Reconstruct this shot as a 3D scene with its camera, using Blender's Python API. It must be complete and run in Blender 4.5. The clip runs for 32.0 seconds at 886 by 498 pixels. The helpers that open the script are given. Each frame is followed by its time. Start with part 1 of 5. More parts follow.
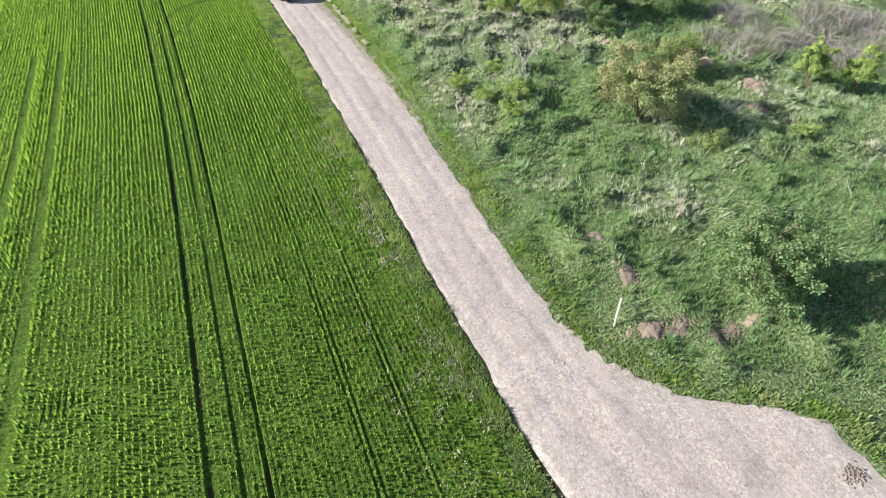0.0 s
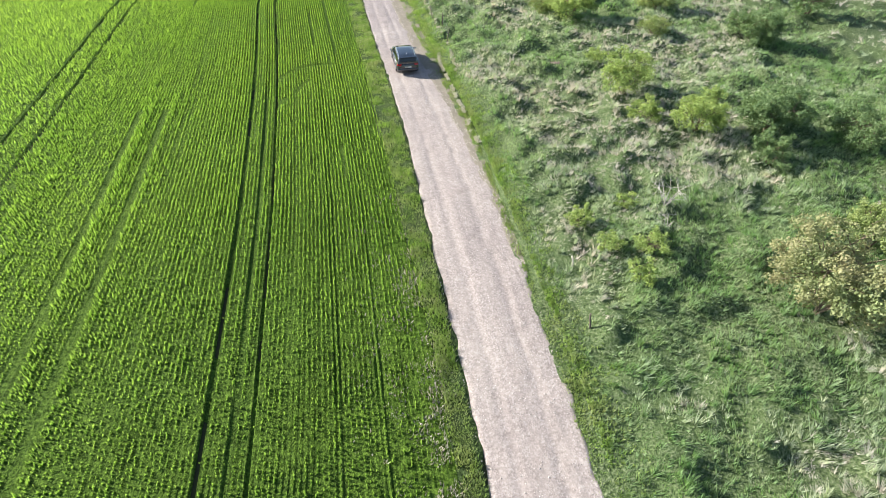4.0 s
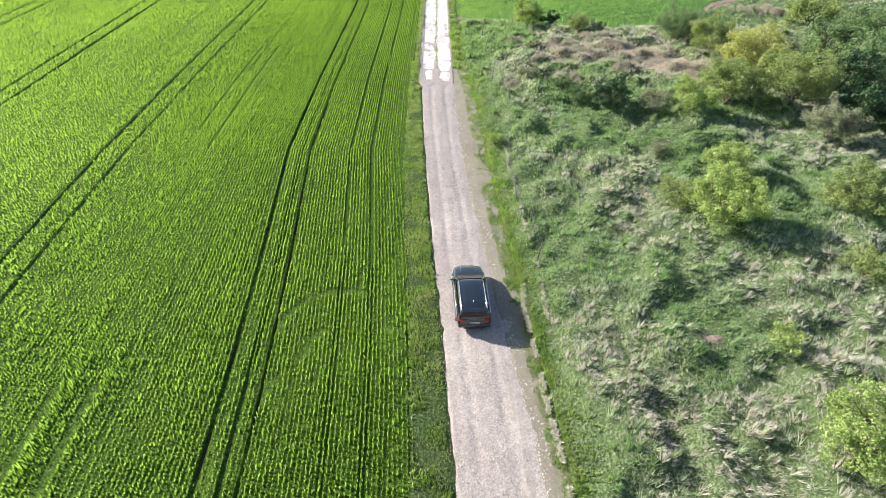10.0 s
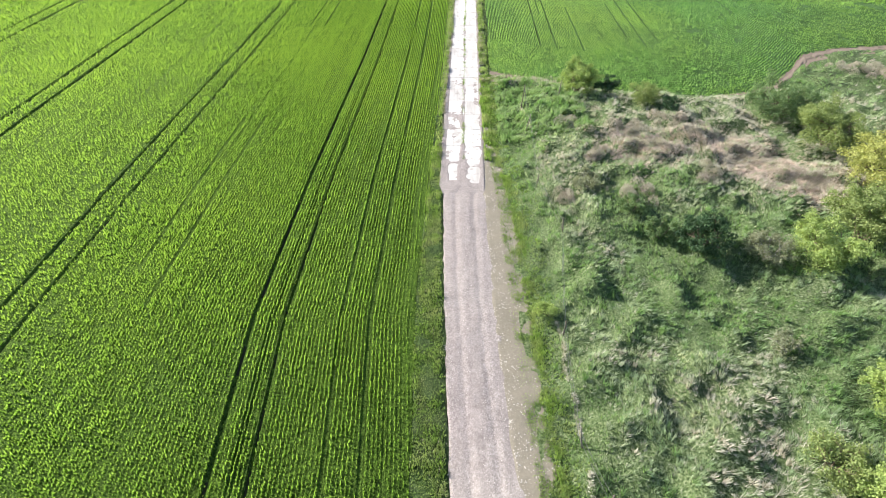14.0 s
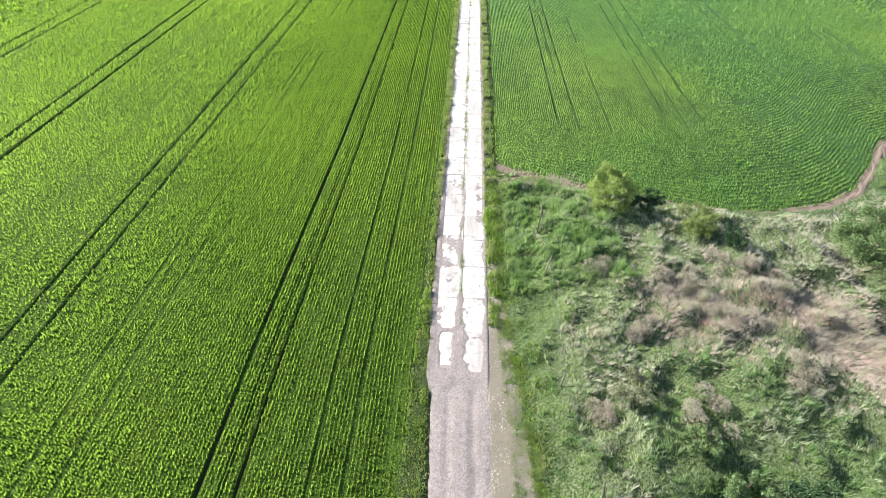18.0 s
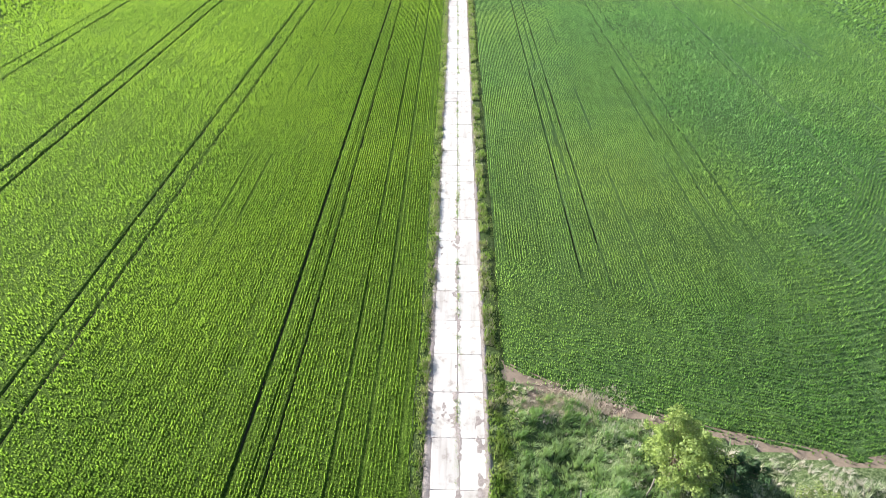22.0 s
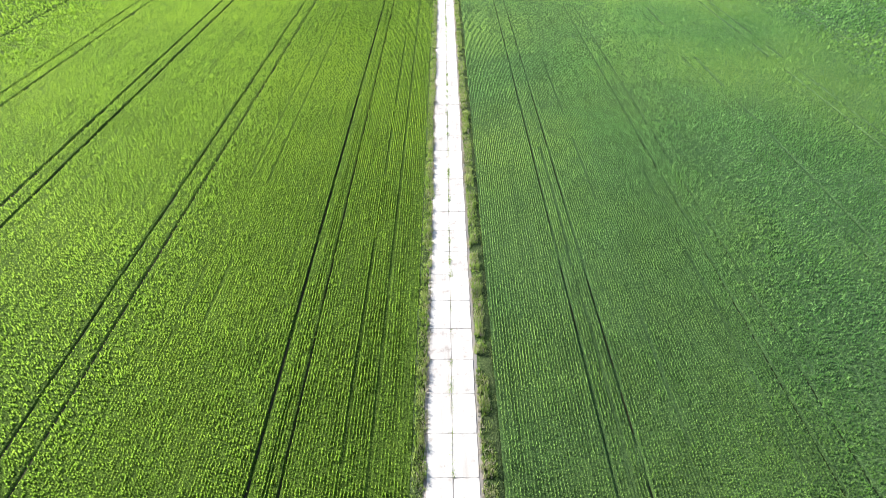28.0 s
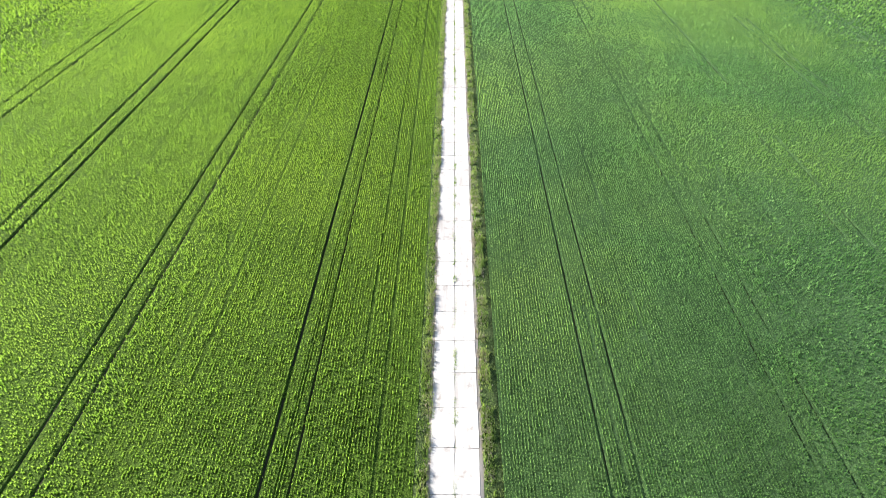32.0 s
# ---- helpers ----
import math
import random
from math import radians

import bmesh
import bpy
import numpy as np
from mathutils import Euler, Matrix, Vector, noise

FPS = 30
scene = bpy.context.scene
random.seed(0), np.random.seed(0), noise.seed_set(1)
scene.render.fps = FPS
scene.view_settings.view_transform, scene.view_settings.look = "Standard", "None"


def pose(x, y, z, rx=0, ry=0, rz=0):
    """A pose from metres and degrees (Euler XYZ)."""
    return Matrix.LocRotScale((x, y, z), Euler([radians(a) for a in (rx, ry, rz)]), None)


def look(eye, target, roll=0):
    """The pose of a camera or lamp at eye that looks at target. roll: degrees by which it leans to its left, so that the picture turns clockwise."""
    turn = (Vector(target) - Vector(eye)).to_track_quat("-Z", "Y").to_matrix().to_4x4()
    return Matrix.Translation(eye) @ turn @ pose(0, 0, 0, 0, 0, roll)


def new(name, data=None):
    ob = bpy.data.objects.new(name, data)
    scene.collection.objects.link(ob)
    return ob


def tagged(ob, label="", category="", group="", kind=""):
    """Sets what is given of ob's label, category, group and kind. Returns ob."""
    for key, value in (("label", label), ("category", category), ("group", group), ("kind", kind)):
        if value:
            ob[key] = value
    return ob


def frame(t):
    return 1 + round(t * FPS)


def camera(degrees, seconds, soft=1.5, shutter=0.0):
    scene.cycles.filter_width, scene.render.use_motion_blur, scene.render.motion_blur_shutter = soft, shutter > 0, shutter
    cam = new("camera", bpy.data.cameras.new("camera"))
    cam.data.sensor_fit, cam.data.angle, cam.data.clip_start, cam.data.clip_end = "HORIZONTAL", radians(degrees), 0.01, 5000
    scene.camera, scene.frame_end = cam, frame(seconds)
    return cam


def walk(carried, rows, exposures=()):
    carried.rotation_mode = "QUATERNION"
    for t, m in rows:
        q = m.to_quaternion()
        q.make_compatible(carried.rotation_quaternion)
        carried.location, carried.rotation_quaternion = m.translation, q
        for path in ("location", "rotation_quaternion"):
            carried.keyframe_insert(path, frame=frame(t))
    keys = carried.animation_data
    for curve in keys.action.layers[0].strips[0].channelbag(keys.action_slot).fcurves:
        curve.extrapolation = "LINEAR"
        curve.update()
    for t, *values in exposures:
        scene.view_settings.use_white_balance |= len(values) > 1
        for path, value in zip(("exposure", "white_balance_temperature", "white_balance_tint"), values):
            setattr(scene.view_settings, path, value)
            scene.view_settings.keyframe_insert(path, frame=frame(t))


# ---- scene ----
# Camera: seconds, x, y, z, heading, pitch, roll.
cam = camera(78.8, 32.0, soft=0.45)
ROWS = [
    (0, -4.028, -0.962, 17.606, -21.496, -44.221, -0.962),
    (1, -3.264, 0.965, 17.921, -17.674, -44.241, -0.425),
    (2, -2.559, 3.121, 18.178, -13.824, -44.254, -0.037),
    (2.5, -2.225, 4.220, 18.330, -12.100, -43.882, 0.088),
    (4.5, -1.097, 9.459, 18.803, -7.053, -40.879, -0.136),
    (5, -0.865, 10.980, 18.894, -5.456, -40.163, 0.045),
    (6, -0.474, 14.328, 19.114, -3.580, -39.495, 0.072),
    (7, -0.160, 17.982, 19.468, -2.895, -38.652, -0.082),
    (8, 0.150, 22.081, 19.994, -1.727, -38.399, -0.167),
    (9, 0.298, 26.537, 20.578, -1.087, -38.589, -0.204),
    (10, 0.302, 30.897, 21.159, -0.486, -38.773, 0.140),
    (11, 0.254, 35.192, 21.716, 0.142, -39.107, 0.374),
    (12, 0.134, 39.548, 22.200, 0.947, -39.309, 0.405),
    (13, -0.066, 44.126, 22.737, 1.654, -39.695, 0.492),
    (14, -0.350, 48.958, 23.179, 1.737, -40.003, 0.588),
    (14.5, -0.404, 51.295, 23.385, 1.932, -40.046, 0.611),
    (16.5, -0.168, 58.934, 24.544, 1.915, -40.152, 1.484),
    (17, -0.186, 61.155, 24.733, 2.205, -40.094, 1.437),
    (18, -0.334, 65.640, 25.078, 1.951, -40.168, 1.279),
    (19, -0.476, 70.277, 25.545, 1.618, -40.187, 1.184),
    (20, -0.603, 75.253, 26.024, 1.133, -39.861, 1.019),
    (21, -0.678, 80.522, 26.587, 0.902, -39.873, 0.888),
    (22, -0.772, 86.078, 27.154, 0.670, -39.889, 0.860),
    (23, -0.914, 91.845, 27.652, 0.394, -39.957, 1.124),
    (24, -1.023, 97.597, 28.148, 0.118, -40.042, 1.368),
    (25, -1.019, 103.440, 28.711, -0.133, -39.801, 1.339),
    (25.5, -0.997, 106.379, 28.921, -0.197, -39.848, 1.158),
    (27.5, -0.795, 118.403, 29.720, -0.339, -39.944, 0.280),
    (28, -0.740, 121.476, 29.968, -0.284, -39.944, 0.349),
    (29, -0.654, 127.584, 30.482, -0.240, -40.229, 0.567),
    (30, -0.603, 133.556, 30.988, 0.108, -40.812, 0.406),
    (31, -0.555, 139.389, 31.406, 0.613, -40.874, 0.223),
    (32, -0.494, 145.445, 31.724, 0.879, -41.191, 0.015),
]
walk(cam, [(t, pose(x, y, z, 0, 0, yaw) @ pose(0, 0, 0, 90 + pitch) @ pose(0, 0, 0, 0, 0, roll)) for t, x, y, z, yaw, pitch, roll in ROWS],
     exposures=((0, 0.95), (5, 1.0), (20, 1.0), (27, 1.1), (32, 1.1)))

# ---- light ----
SUN_AZ, SUN_EL = -64.0, 27.5          # degrees from +y (to the left: minus), and above the horizon
world = bpy.data.worlds.new("sky")
scene.world = world
world.use_nodes = True
wn = world.node_tree
sky = wn.nodes.new("ShaderNodeTexSky")
sky.sky_type, sky.sun_disc = "NISHITA", False
sky.sun_elevation, sky.sun_rotation = radians(SUN_EL), radians(SUN_AZ)
wn.links.new(sky.outputs[0], wn.nodes["Background"].inputs[0])
wn.nodes["Background"].inputs[1].default_value = 0.1
sun = new("sun", bpy.data.lights.new("sun", "SUN"))
sun.data.energy, sun.data.angle, sun.data.color = 5.75, radians(0.5), (1.0, 0.95, 0.86)
sun.matrix_world = look((60 * math.sin(radians(SUN_AZ)), 60 * math.cos(radians(SUN_AZ)), 60 * math.tan(radians(SUN_EL))), (0, 0, 0))

# ---- helpers of this scene ----
rng = np.random.default_rng(7)


def lerp(x, table):
    return np.interp(x, [a for a, _ in table], [b for _, b in table])


def step(a, b, x):
    t = np.clip((np.asarray(x, float) - a) / (b - a), 0, 1)
    return t * t * (3 - 2 * t)


def hash2(i, j, k):
    v = np.sin(i * 127.1 + j * 311.7 + k * 74.7) * 43758.5453
    return v - np.floor(v)


def field_noise(x, y, size, seed=0):
    """Smooth noise from 0 to 1 on the plan, with bumps of that size in metres."""
    x, y = np.asarray(x, float) / size, np.asarray(y, float) / size
    i, j = np.floor(x), np.floor(y)
    u, v = x - i, y - j
    u, v = u * u * (3 - 2 * u), v * v * (3 - 2 * v)
    a, b, c, d = hash2(i, j, seed), hash2(i + 1, j, seed), hash2(i, j + 1, seed), hash2(i + 1, j + 1, seed)
    return (a * (1 - u) + b * u) * (1 - v) + (c * (1 - u) + d * u) * v


def tri_mesh(name, verts, tris, material):
    """A mesh from arrays of corners and triangles."""
    me = bpy.data.meshes.new(name)
    n = len(tris)
    me.vertices.add(len(verts))
    me.vertices.foreach_set("co", np.ascontiguousarray(verts, dtype=np.float32).ravel())
    me.loops.add(3 * n)
    me.loops.foreach_set("vertex_index", np.ascontiguousarray(tris, dtype=np.int32).ravel())
    me.polygons.add(n)
    me.polygons.foreach_set("loop_start", np.arange(0, 3 * n, 3, dtype=np.int32))
    me.update(calc_edges=True)
    me.materials.append(material)
    return me


def grid_mesh(name, X, Y, Z, material, smooth=True):
    """A sheet over a grid of places."""
    r, c = X.shape
    idx = np.arange(r * c).reshape(r, c)
    a, b, d, e = idx[:-1, :-1].ravel(), idx[:-1, 1:].ravel(), idx[1:, 1:].ravel(), idx[1:, :-1].ravel()
    tris = np.concatenate([np.stack([a, b, d], 1), np.stack([a, d, e], 1)])
    me = tri_mesh(name, np.stack([X.ravel(), Y.ravel(), Z.ravel()], 1), tris, material)
    if smooth:
        me.polygons.foreach_set("use_smooth", np.ones(len(tris), dtype=bool))
    return me


def part(name, bm, material, parent, label=""):
    me = bpy.data.meshes.new(name)
    bm.to_mesh(me)
    bm.free()
    me.materials.append(material)
    ob = new(name, me)
    ob.parent = parent
    return tagged(ob, label)


def blades(centres, n, height, width, spread, bias=(0, 0), bent=False, across=1.0):
    """Upright blades of grass, n round each centre. height: one for each centre."""
    N = len(centres)
    k = N * n
    base = np.repeat(centres, n, 0).astype(np.float64)
    h = np.repeat(height, n) * rng.uniform(0.6, 1.15, k)
    az = rng.uniform(0, 2 * math.pi, k)
    out = np.stack([np.cos(az), np.sin(az)], 1)
    if np.ndim(bias) == 2:
        bias = np.repeat(bias, n, 0)
    sp = rng.uniform(0.15, 1.0, k)[:, None] * np.repeat(np.broadcast_to(spread, N), n)[:, None]
    out = out * np.array([across, 1.0])
    lean = out * sp + np.asarray(bias) * rng.uniform(0.5, 1.2, k)[:, None]
    base[:, :2] += out * sp * 0.35
    wd = np.repeat(np.broadcast_to(width, N), n) * rng.uniform(0.7, 1.3, k)
    saz = az + math.pi / 2 + rng.uniform(-0.9, 0.9, k)
    side = np.stack([np.cos(saz), np.sin(saz), 0 * saz], 1) * wd[:, None] / 2
    tip = base + np.concatenate([lean, h[:, None]], 1)
    if not bent:
        V = np.stack([base - side, base + side, tip], 1).reshape(-1, 3)
        return V, np.arange(3 * k).reshape(-1, 3)
    mid = base + np.concatenate([lean * 0.35, h[:, None] * 0.75], 1)
    V = np.stack([base - side * 0.7, base + side * 0.7, mid + side, mid - side, tip], 1).reshape(-1, 3)
    o = 5 * np.arange(k)[:, None]
    T = np.concatenate([o + [0, 1, 2], o + [0, 2, 3], o + [3, 2, 4]])
    return V, T


# ---- materials ----
def shader(name):
    m = bpy.data.materials.new(name)
    m.use_nodes = True
    nt = m.node_tree
    return m, nt, nt.nodes["Principled BSDF"]


def node(nt, kind, **values):
    n = nt.nodes.new(kind)
    for key, v in values.items():
        n.inputs[key.replace("_", " ")].default_value = v
    return n


def ramp(nt, source, stops):
    r = nt.nodes.new("ShaderNodeValToRGB")
    while len(r.color_ramp.elements) < len(stops):
        r.color_ramp.elements.new(0.5)
    for e, (p, c) in zip(r.color_ramp.elements, stops):
        e.position, e.color = p, (*c, 1)
    nt.links.new(source, r.inputs[0])
    return r.outputs[0]


def mix(nt, fac, a, b, mode="MIX"):
    n = nt.nodes.new("ShaderNodeMix")
    n.data_type, n.blend_type = "RGBA", mode
    for key, v in ((0, fac), (6, a), (7, b)):
        if isinstance(v, (int, float)):
            n.inputs[key].default_value = v
        elif isinstance(v, tuple):
            n.inputs[key].default_value = (*v, 1)
        else:
            nt.links.new(v, n.inputs[key])
    return n.outputs[2]


def place_noise(nt, scale, detail=3.0, rough=0.55, stretch=None):
    g = nt.nodes.new("ShaderNodeNewGeometry")
    src = g.outputs["Position"]
    if stretch:
        mp = nt.nodes.new("ShaderNodeMapping")
        mp.inputs["Scale"].default_value = stretch
        nt.links.new(src, mp.inputs[0])
        src = mp.outputs[0]
    n = node(nt, "ShaderNodeTexNoise", Scale=scale, Detail=detail, Roughness=rough)
    nt.links.new(src, n.inputs["Vector"])
    return n.outputs["Fac"]


def along(nt, y0, y1):
    """From 0 to 1 as y goes from y0 to y1."""
    g = nt.nodes.new("ShaderNodeNewGeometry")
    xyz = nt.nodes.new("ShaderNodeSeparateXYZ")
    nt.links.new(g.outputs["Position"], xyz.inputs[0])
    m = nt.nodes.new("ShaderNodeMapRange")
    m.inputs["From Min"].default_value, m.inputs["From Max"].default_value = y0, y1
    nt.links.new(xyz.outputs["Y"], m.inputs["Value"])
    return m.outputs[0]


def bump(nt, p, height, strength, distance):
    b = node(nt, "ShaderNodeBump", Strength=strength, Distance=distance)
    nt.links.new(height, b.inputs["Height"])
    nt.links.new(b.outputs[0], p.inputs["Normal"])


def plant(name, low, high, patch=None, patch_size=0.05, through_light=0.4, rough=0.5, clump=0.0, gloss=0.3, glow=(1.0, 1.0, 0.68), yellowing=None, darkening=None):
    """Leaves and blades: two colours mixed leaf by leaf, a third in wide patches, and light shining through."""
    m, nt, p = shader(name)
    g = nt.nodes.new("ShaderNodeNewGeometry")
    col = mix(nt, g.outputs["Random Per Island"], low, high)
    if clump:
        shade = ramp(nt, place_noise(nt, clump, 2.0, 0.6), [(0.3, (0.55, 0.6, 0.5)), (0.5, (1, 1, 1)), (0.7, (1.3, 1.22, 1.2))])
        col = mix(nt, 1.0, col, shade, "MULTIPLY")
    if patch:
        f = ramp(nt, place_noise(nt, patch_size, 4.0), [(0.42, (0, 0, 0)), (0.66, (1, 1, 1))])
        col = mix(nt, f, col, patch)
    if yellowing:
        col = mix(nt, 1.0, col, mix(nt, along(nt, *yellowing), (1.22, 1.12, 0.9), (1, 1, 1)), "MULTIPLY")
    # red and green lowered towards the low-y end
    if darkening:
        col = mix(nt, 1.0, col, mix(nt, along(nt, *darkening), (0.82, 0.82, 1.0), (1, 1, 1)), "MULTIPLY")
    nt.links.new(col, p.inputs["Base Color"])
    p.inputs["Roughness"].default_value = rough
    p.inputs["Specular IOR Level"].default_value = gloss
    t = nt.nodes.new("ShaderNodeBsdfTranslucent")
    nt.links.new(mix(nt, 1.0, col, glow, "MULTIPLY"), t.inputs[0])
    s = nt.nodes.new("ShaderNodeMixShader")
    s.inputs[0].default_value = through_light
    nt.links.new(p.outputs[0], s.inputs[1])
    nt.links.new(t.outputs[0], s.inputs[2])
    nt.links.new(s.outputs[0], nt.nodes["Material Output"].inputs[0])
    return m


def plain(name, colour, rough=0.6, metal=0.0, vary=0.0, size=8.0):
    m, nt, p = shader(name)
    p.inputs["Roughness"].default_value, p.inputs["Metallic"].default_value = rough, metal
    if vary:
        f = place_noise(nt, size)
        dark = tuple(c * (1 - vary) for c in colour)
        light = tuple(min(1, c * (1 + vary)) for c in colour)
        nt.links.new(mix(nt, f, dark, light), p.inputs["Base Color"])
    else:
        p.inputs["Base Color"].default_value = (*colour, 1)
    return m


barley = plant("barley", (0.125, 0.22, 0.036), (0.18, 0.295, 0.056), (0.19, 0.3, 0.05), 0.035, 0.74, 0.45, clump=2.6, gloss=0.45, glow=(1.48, 1.48, 1.1), darkening=(4, 44))
wheat = plant("wheat", (0.094, 0.2, 0.068), (0.162, 0.294, 0.115), (0.2, 0.31, 0.09), 0.022, 0.78, 0.36, clump=2.6, gloss=1.0, glow=(1.8, 1.8, 1.55), yellowing=(112, 150))
lush_grass = plant("lush_grass", (0.125, 0.23, 0.088), (0.265, 0.41, 0.18), (0.31, 0.41, 0.235), 0.6, 0.5, clump=1.6, glow=(1.3, 1.3, 0.85))
straw_grass = plant("straw_grass", (0.42, 0.405, 0.355), (0.72, 0.7, 0.64), (0.56, 0.52, 0.48), 0.12, 0.4, 0.6, clump=1.2)
grey_grass = plant("grey_grass", (0.33, 0.41, 0.26), (0.64, 0.7, 0.54), (0.32, 0.44, 0.25), 0.2, 0.45, 0.6, clump=1.4)
weed_green = plant("weed_green", (0.13, 0.225, 0.056), (0.27, 0.4, 0.11), (0.31, 0.37, 0.175), 0.8, 0.5, clump=2.0, glow=(1.3, 1.3, 0.85))
bleached = plant("bleached", (0.46, 0.44, 0.39), (0.72, 0.7, 0.63), through_light=0.3, rough=0.7)
dry_weeds = plant("dry_weeds", (0.32, 0.275, 0.245), (0.62, 0.56, 0.52), (0.46, 0.44, 0.35), 0.5, 0.2, 0.8, clump=2.0)

withered = plant("withered", (0.4, 0.33, 0.29), (0.68, 0.59, 0.54), (0.52, 0.47, 0.4), 0.5, 0.25, 0.8, clump=1.6)


def canopy_material(name, low, mid, high, patch, patch_size, grain=8.5, fuzz=None, yellowing=None):
    """The closed leaf mass between the blades, with the shade of its gaps painted in as the low colour."""
    m, nt, p = shader(name)
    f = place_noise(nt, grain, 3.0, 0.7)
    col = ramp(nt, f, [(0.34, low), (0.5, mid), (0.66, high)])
    col = mix(nt, ramp(nt, place_noise(nt, patch_size, 4.0), [(0.42, (0, 0, 0)), (0.66, (0.5, 0.5, 0.5))]), col, patch)
    if fuzz:
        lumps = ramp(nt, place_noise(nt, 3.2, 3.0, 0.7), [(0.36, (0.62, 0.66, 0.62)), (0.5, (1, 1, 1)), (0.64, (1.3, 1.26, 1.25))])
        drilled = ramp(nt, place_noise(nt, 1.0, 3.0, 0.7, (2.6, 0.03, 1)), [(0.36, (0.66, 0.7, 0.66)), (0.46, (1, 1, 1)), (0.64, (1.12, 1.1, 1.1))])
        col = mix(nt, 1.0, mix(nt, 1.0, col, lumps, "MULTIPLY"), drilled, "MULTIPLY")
    if yellowing:
        col = mix(nt, 1.0, col, mix(nt, along(nt, *yellowing), (1.22, 1.12, 0.9), (1, 1, 1)), "MULTIPLY")
    nt.links.new(col, p.inputs["Base Color"])
    p.inputs["Roughness"].default_value = 0.8
    p.inputs["Specular IOR Level"].default_value = 0.08
    bump(nt, p, f, 1.0, 0.22)
    if fuzz:
        p.inputs["Sheen Weight"].default_value, p.inputs["Sheen Roughness"].default_value = 0.19, 0.5
        p.inputs["Sheen Tint"].default_value = (*fuzz, 1)
    return m


# first colour of each: shade between leaves, painted into the noise hollows
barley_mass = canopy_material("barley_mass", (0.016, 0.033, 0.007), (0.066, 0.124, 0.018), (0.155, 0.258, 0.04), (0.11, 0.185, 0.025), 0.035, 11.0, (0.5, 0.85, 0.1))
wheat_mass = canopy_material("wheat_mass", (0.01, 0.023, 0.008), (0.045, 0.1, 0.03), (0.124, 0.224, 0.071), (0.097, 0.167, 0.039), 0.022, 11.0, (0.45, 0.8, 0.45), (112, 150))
meadow_mass = canopy_material("meadow_mass", (0.03, 0.052, 0.018), (0.115, 0.16, 0.068), (0.27, 0.31, 0.18), (0.11, 0.17, 0.065), 0.16)
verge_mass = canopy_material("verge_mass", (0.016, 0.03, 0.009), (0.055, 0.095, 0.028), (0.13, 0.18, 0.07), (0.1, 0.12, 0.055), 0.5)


def soil_material(name, dark, mid, light, grain=3.0, relief=0.05):
    m, nt, p = shader(name)
    big = place_noise(nt, 0.35, 5.0, 0.6)
    fine = place_noise(nt, grain, 6.0, 0.7)
    col = mix(nt, fine, ramp(nt, big, [(0.3, dark), (0.7, mid)]), light)
    nt.links.new(col, p.inputs["Base Color"])
    p.inputs["Roughness"].default_value = 0.95
    p.inputs["Specular IOR Level"].default_value = 0.1
    bump(nt, p, fine, 0.8, relief)
    return m


# field ground: soil tone with the crop's shade painted in
shaded_field_soil = soil_material("shaded_field_soil", (0.026, 0.033, 0.013), (0.04, 0.046, 0.02), (0.07, 0.07, 0.035))
clod_soil = soil_material("clod_soil", (0.13, 0.098, 0.078), (0.2, 0.155, 0.125), (0.3, 0.24, 0.195), 5.0, 0.12)


def gravel_material():
    m, nt, p = shader("gravel")
    g = nt.nodes.new("ShaderNodeNewGeometry")
    v = node(nt, "ShaderNodeTexVoronoi", Scale=17.0)
    nt.links.new(g.outputs["Position"], v.inputs["Vector"])
    stone = ramp(nt, v.outputs["Color"], [(0.1, (0.22, 0.19, 0.172)), (0.5, (0.36, 0.315, 0.29)), (0.95, (0.56, 0.51, 0.48))])
    dust = ramp(nt, place_noise(nt, 1.2, 5.0, 0.65), [(0.25, (0.27, 0.232, 0.21)), (0.5, (0.365, 0.32, 0.29)), (0.8, (0.45, 0.4, 0.365))])
    lanes = ramp(nt, place_noise(nt, 1.0, 4.0, 0.6, (1.5, 0.05, 1)), [(0.38, (0, 0, 0)), (0.62, (1, 1, 1))])
    col = mix(nt, mix(nt, 0.65, lanes, place_noise(nt, 3.0)), stone, dust)
    wide = ramp(nt, place_noise(nt, 0.13, 2.0), [(0.3, (0.84, 0.82, 0.84)), (0.7, (1.0, 1.0, 1.0))])
    tracks = ramp(nt, place_noise(nt, 1.0, 5.0, 0.7, (2.6, 0.09, 1)), [(0.36, (0.9, 0.89, 0.9)), (0.52, (1, 1, 1)), (0.68, (1.07, 1.06, 1.06))])
    grit = ramp(nt, place_noise(nt, 5.5, 4.0, 0.75), [(0.34, (0.84, 0.82, 0.81)), (0.5, (1, 1, 1)), (0.66, (1.12, 1.11, 1.1))])
    col = mix(nt, 1.0, mix(nt, 1.0, mix(nt, 1.0, col, grit, "MULTIPLY"), wide, "MULTIPLY"), tracks, "MULTIPLY")
    col = mix(nt, 1.0, col, mix(nt, along(nt, 44, 66), (1, 1, 1), (0.85, 0.85, 0.885)), "MULTIPLY")  # greyer stone on the far stretch
    nt.links.new(col, p.inputs["Base Color"])
    p.inputs["Roughness"].default_value = 0.9
    patchy = ramp(nt, place_noise(nt, 1.6, 4.0, 0.7), [(0.45, (0, 0, 0)), (0.62, (1, 1, 1))])
    bump(nt, p, mix(nt, patchy, (0.4, 0.4, 0.4), v.outputs["Distance"]), 0.35, 0.03)
    return m


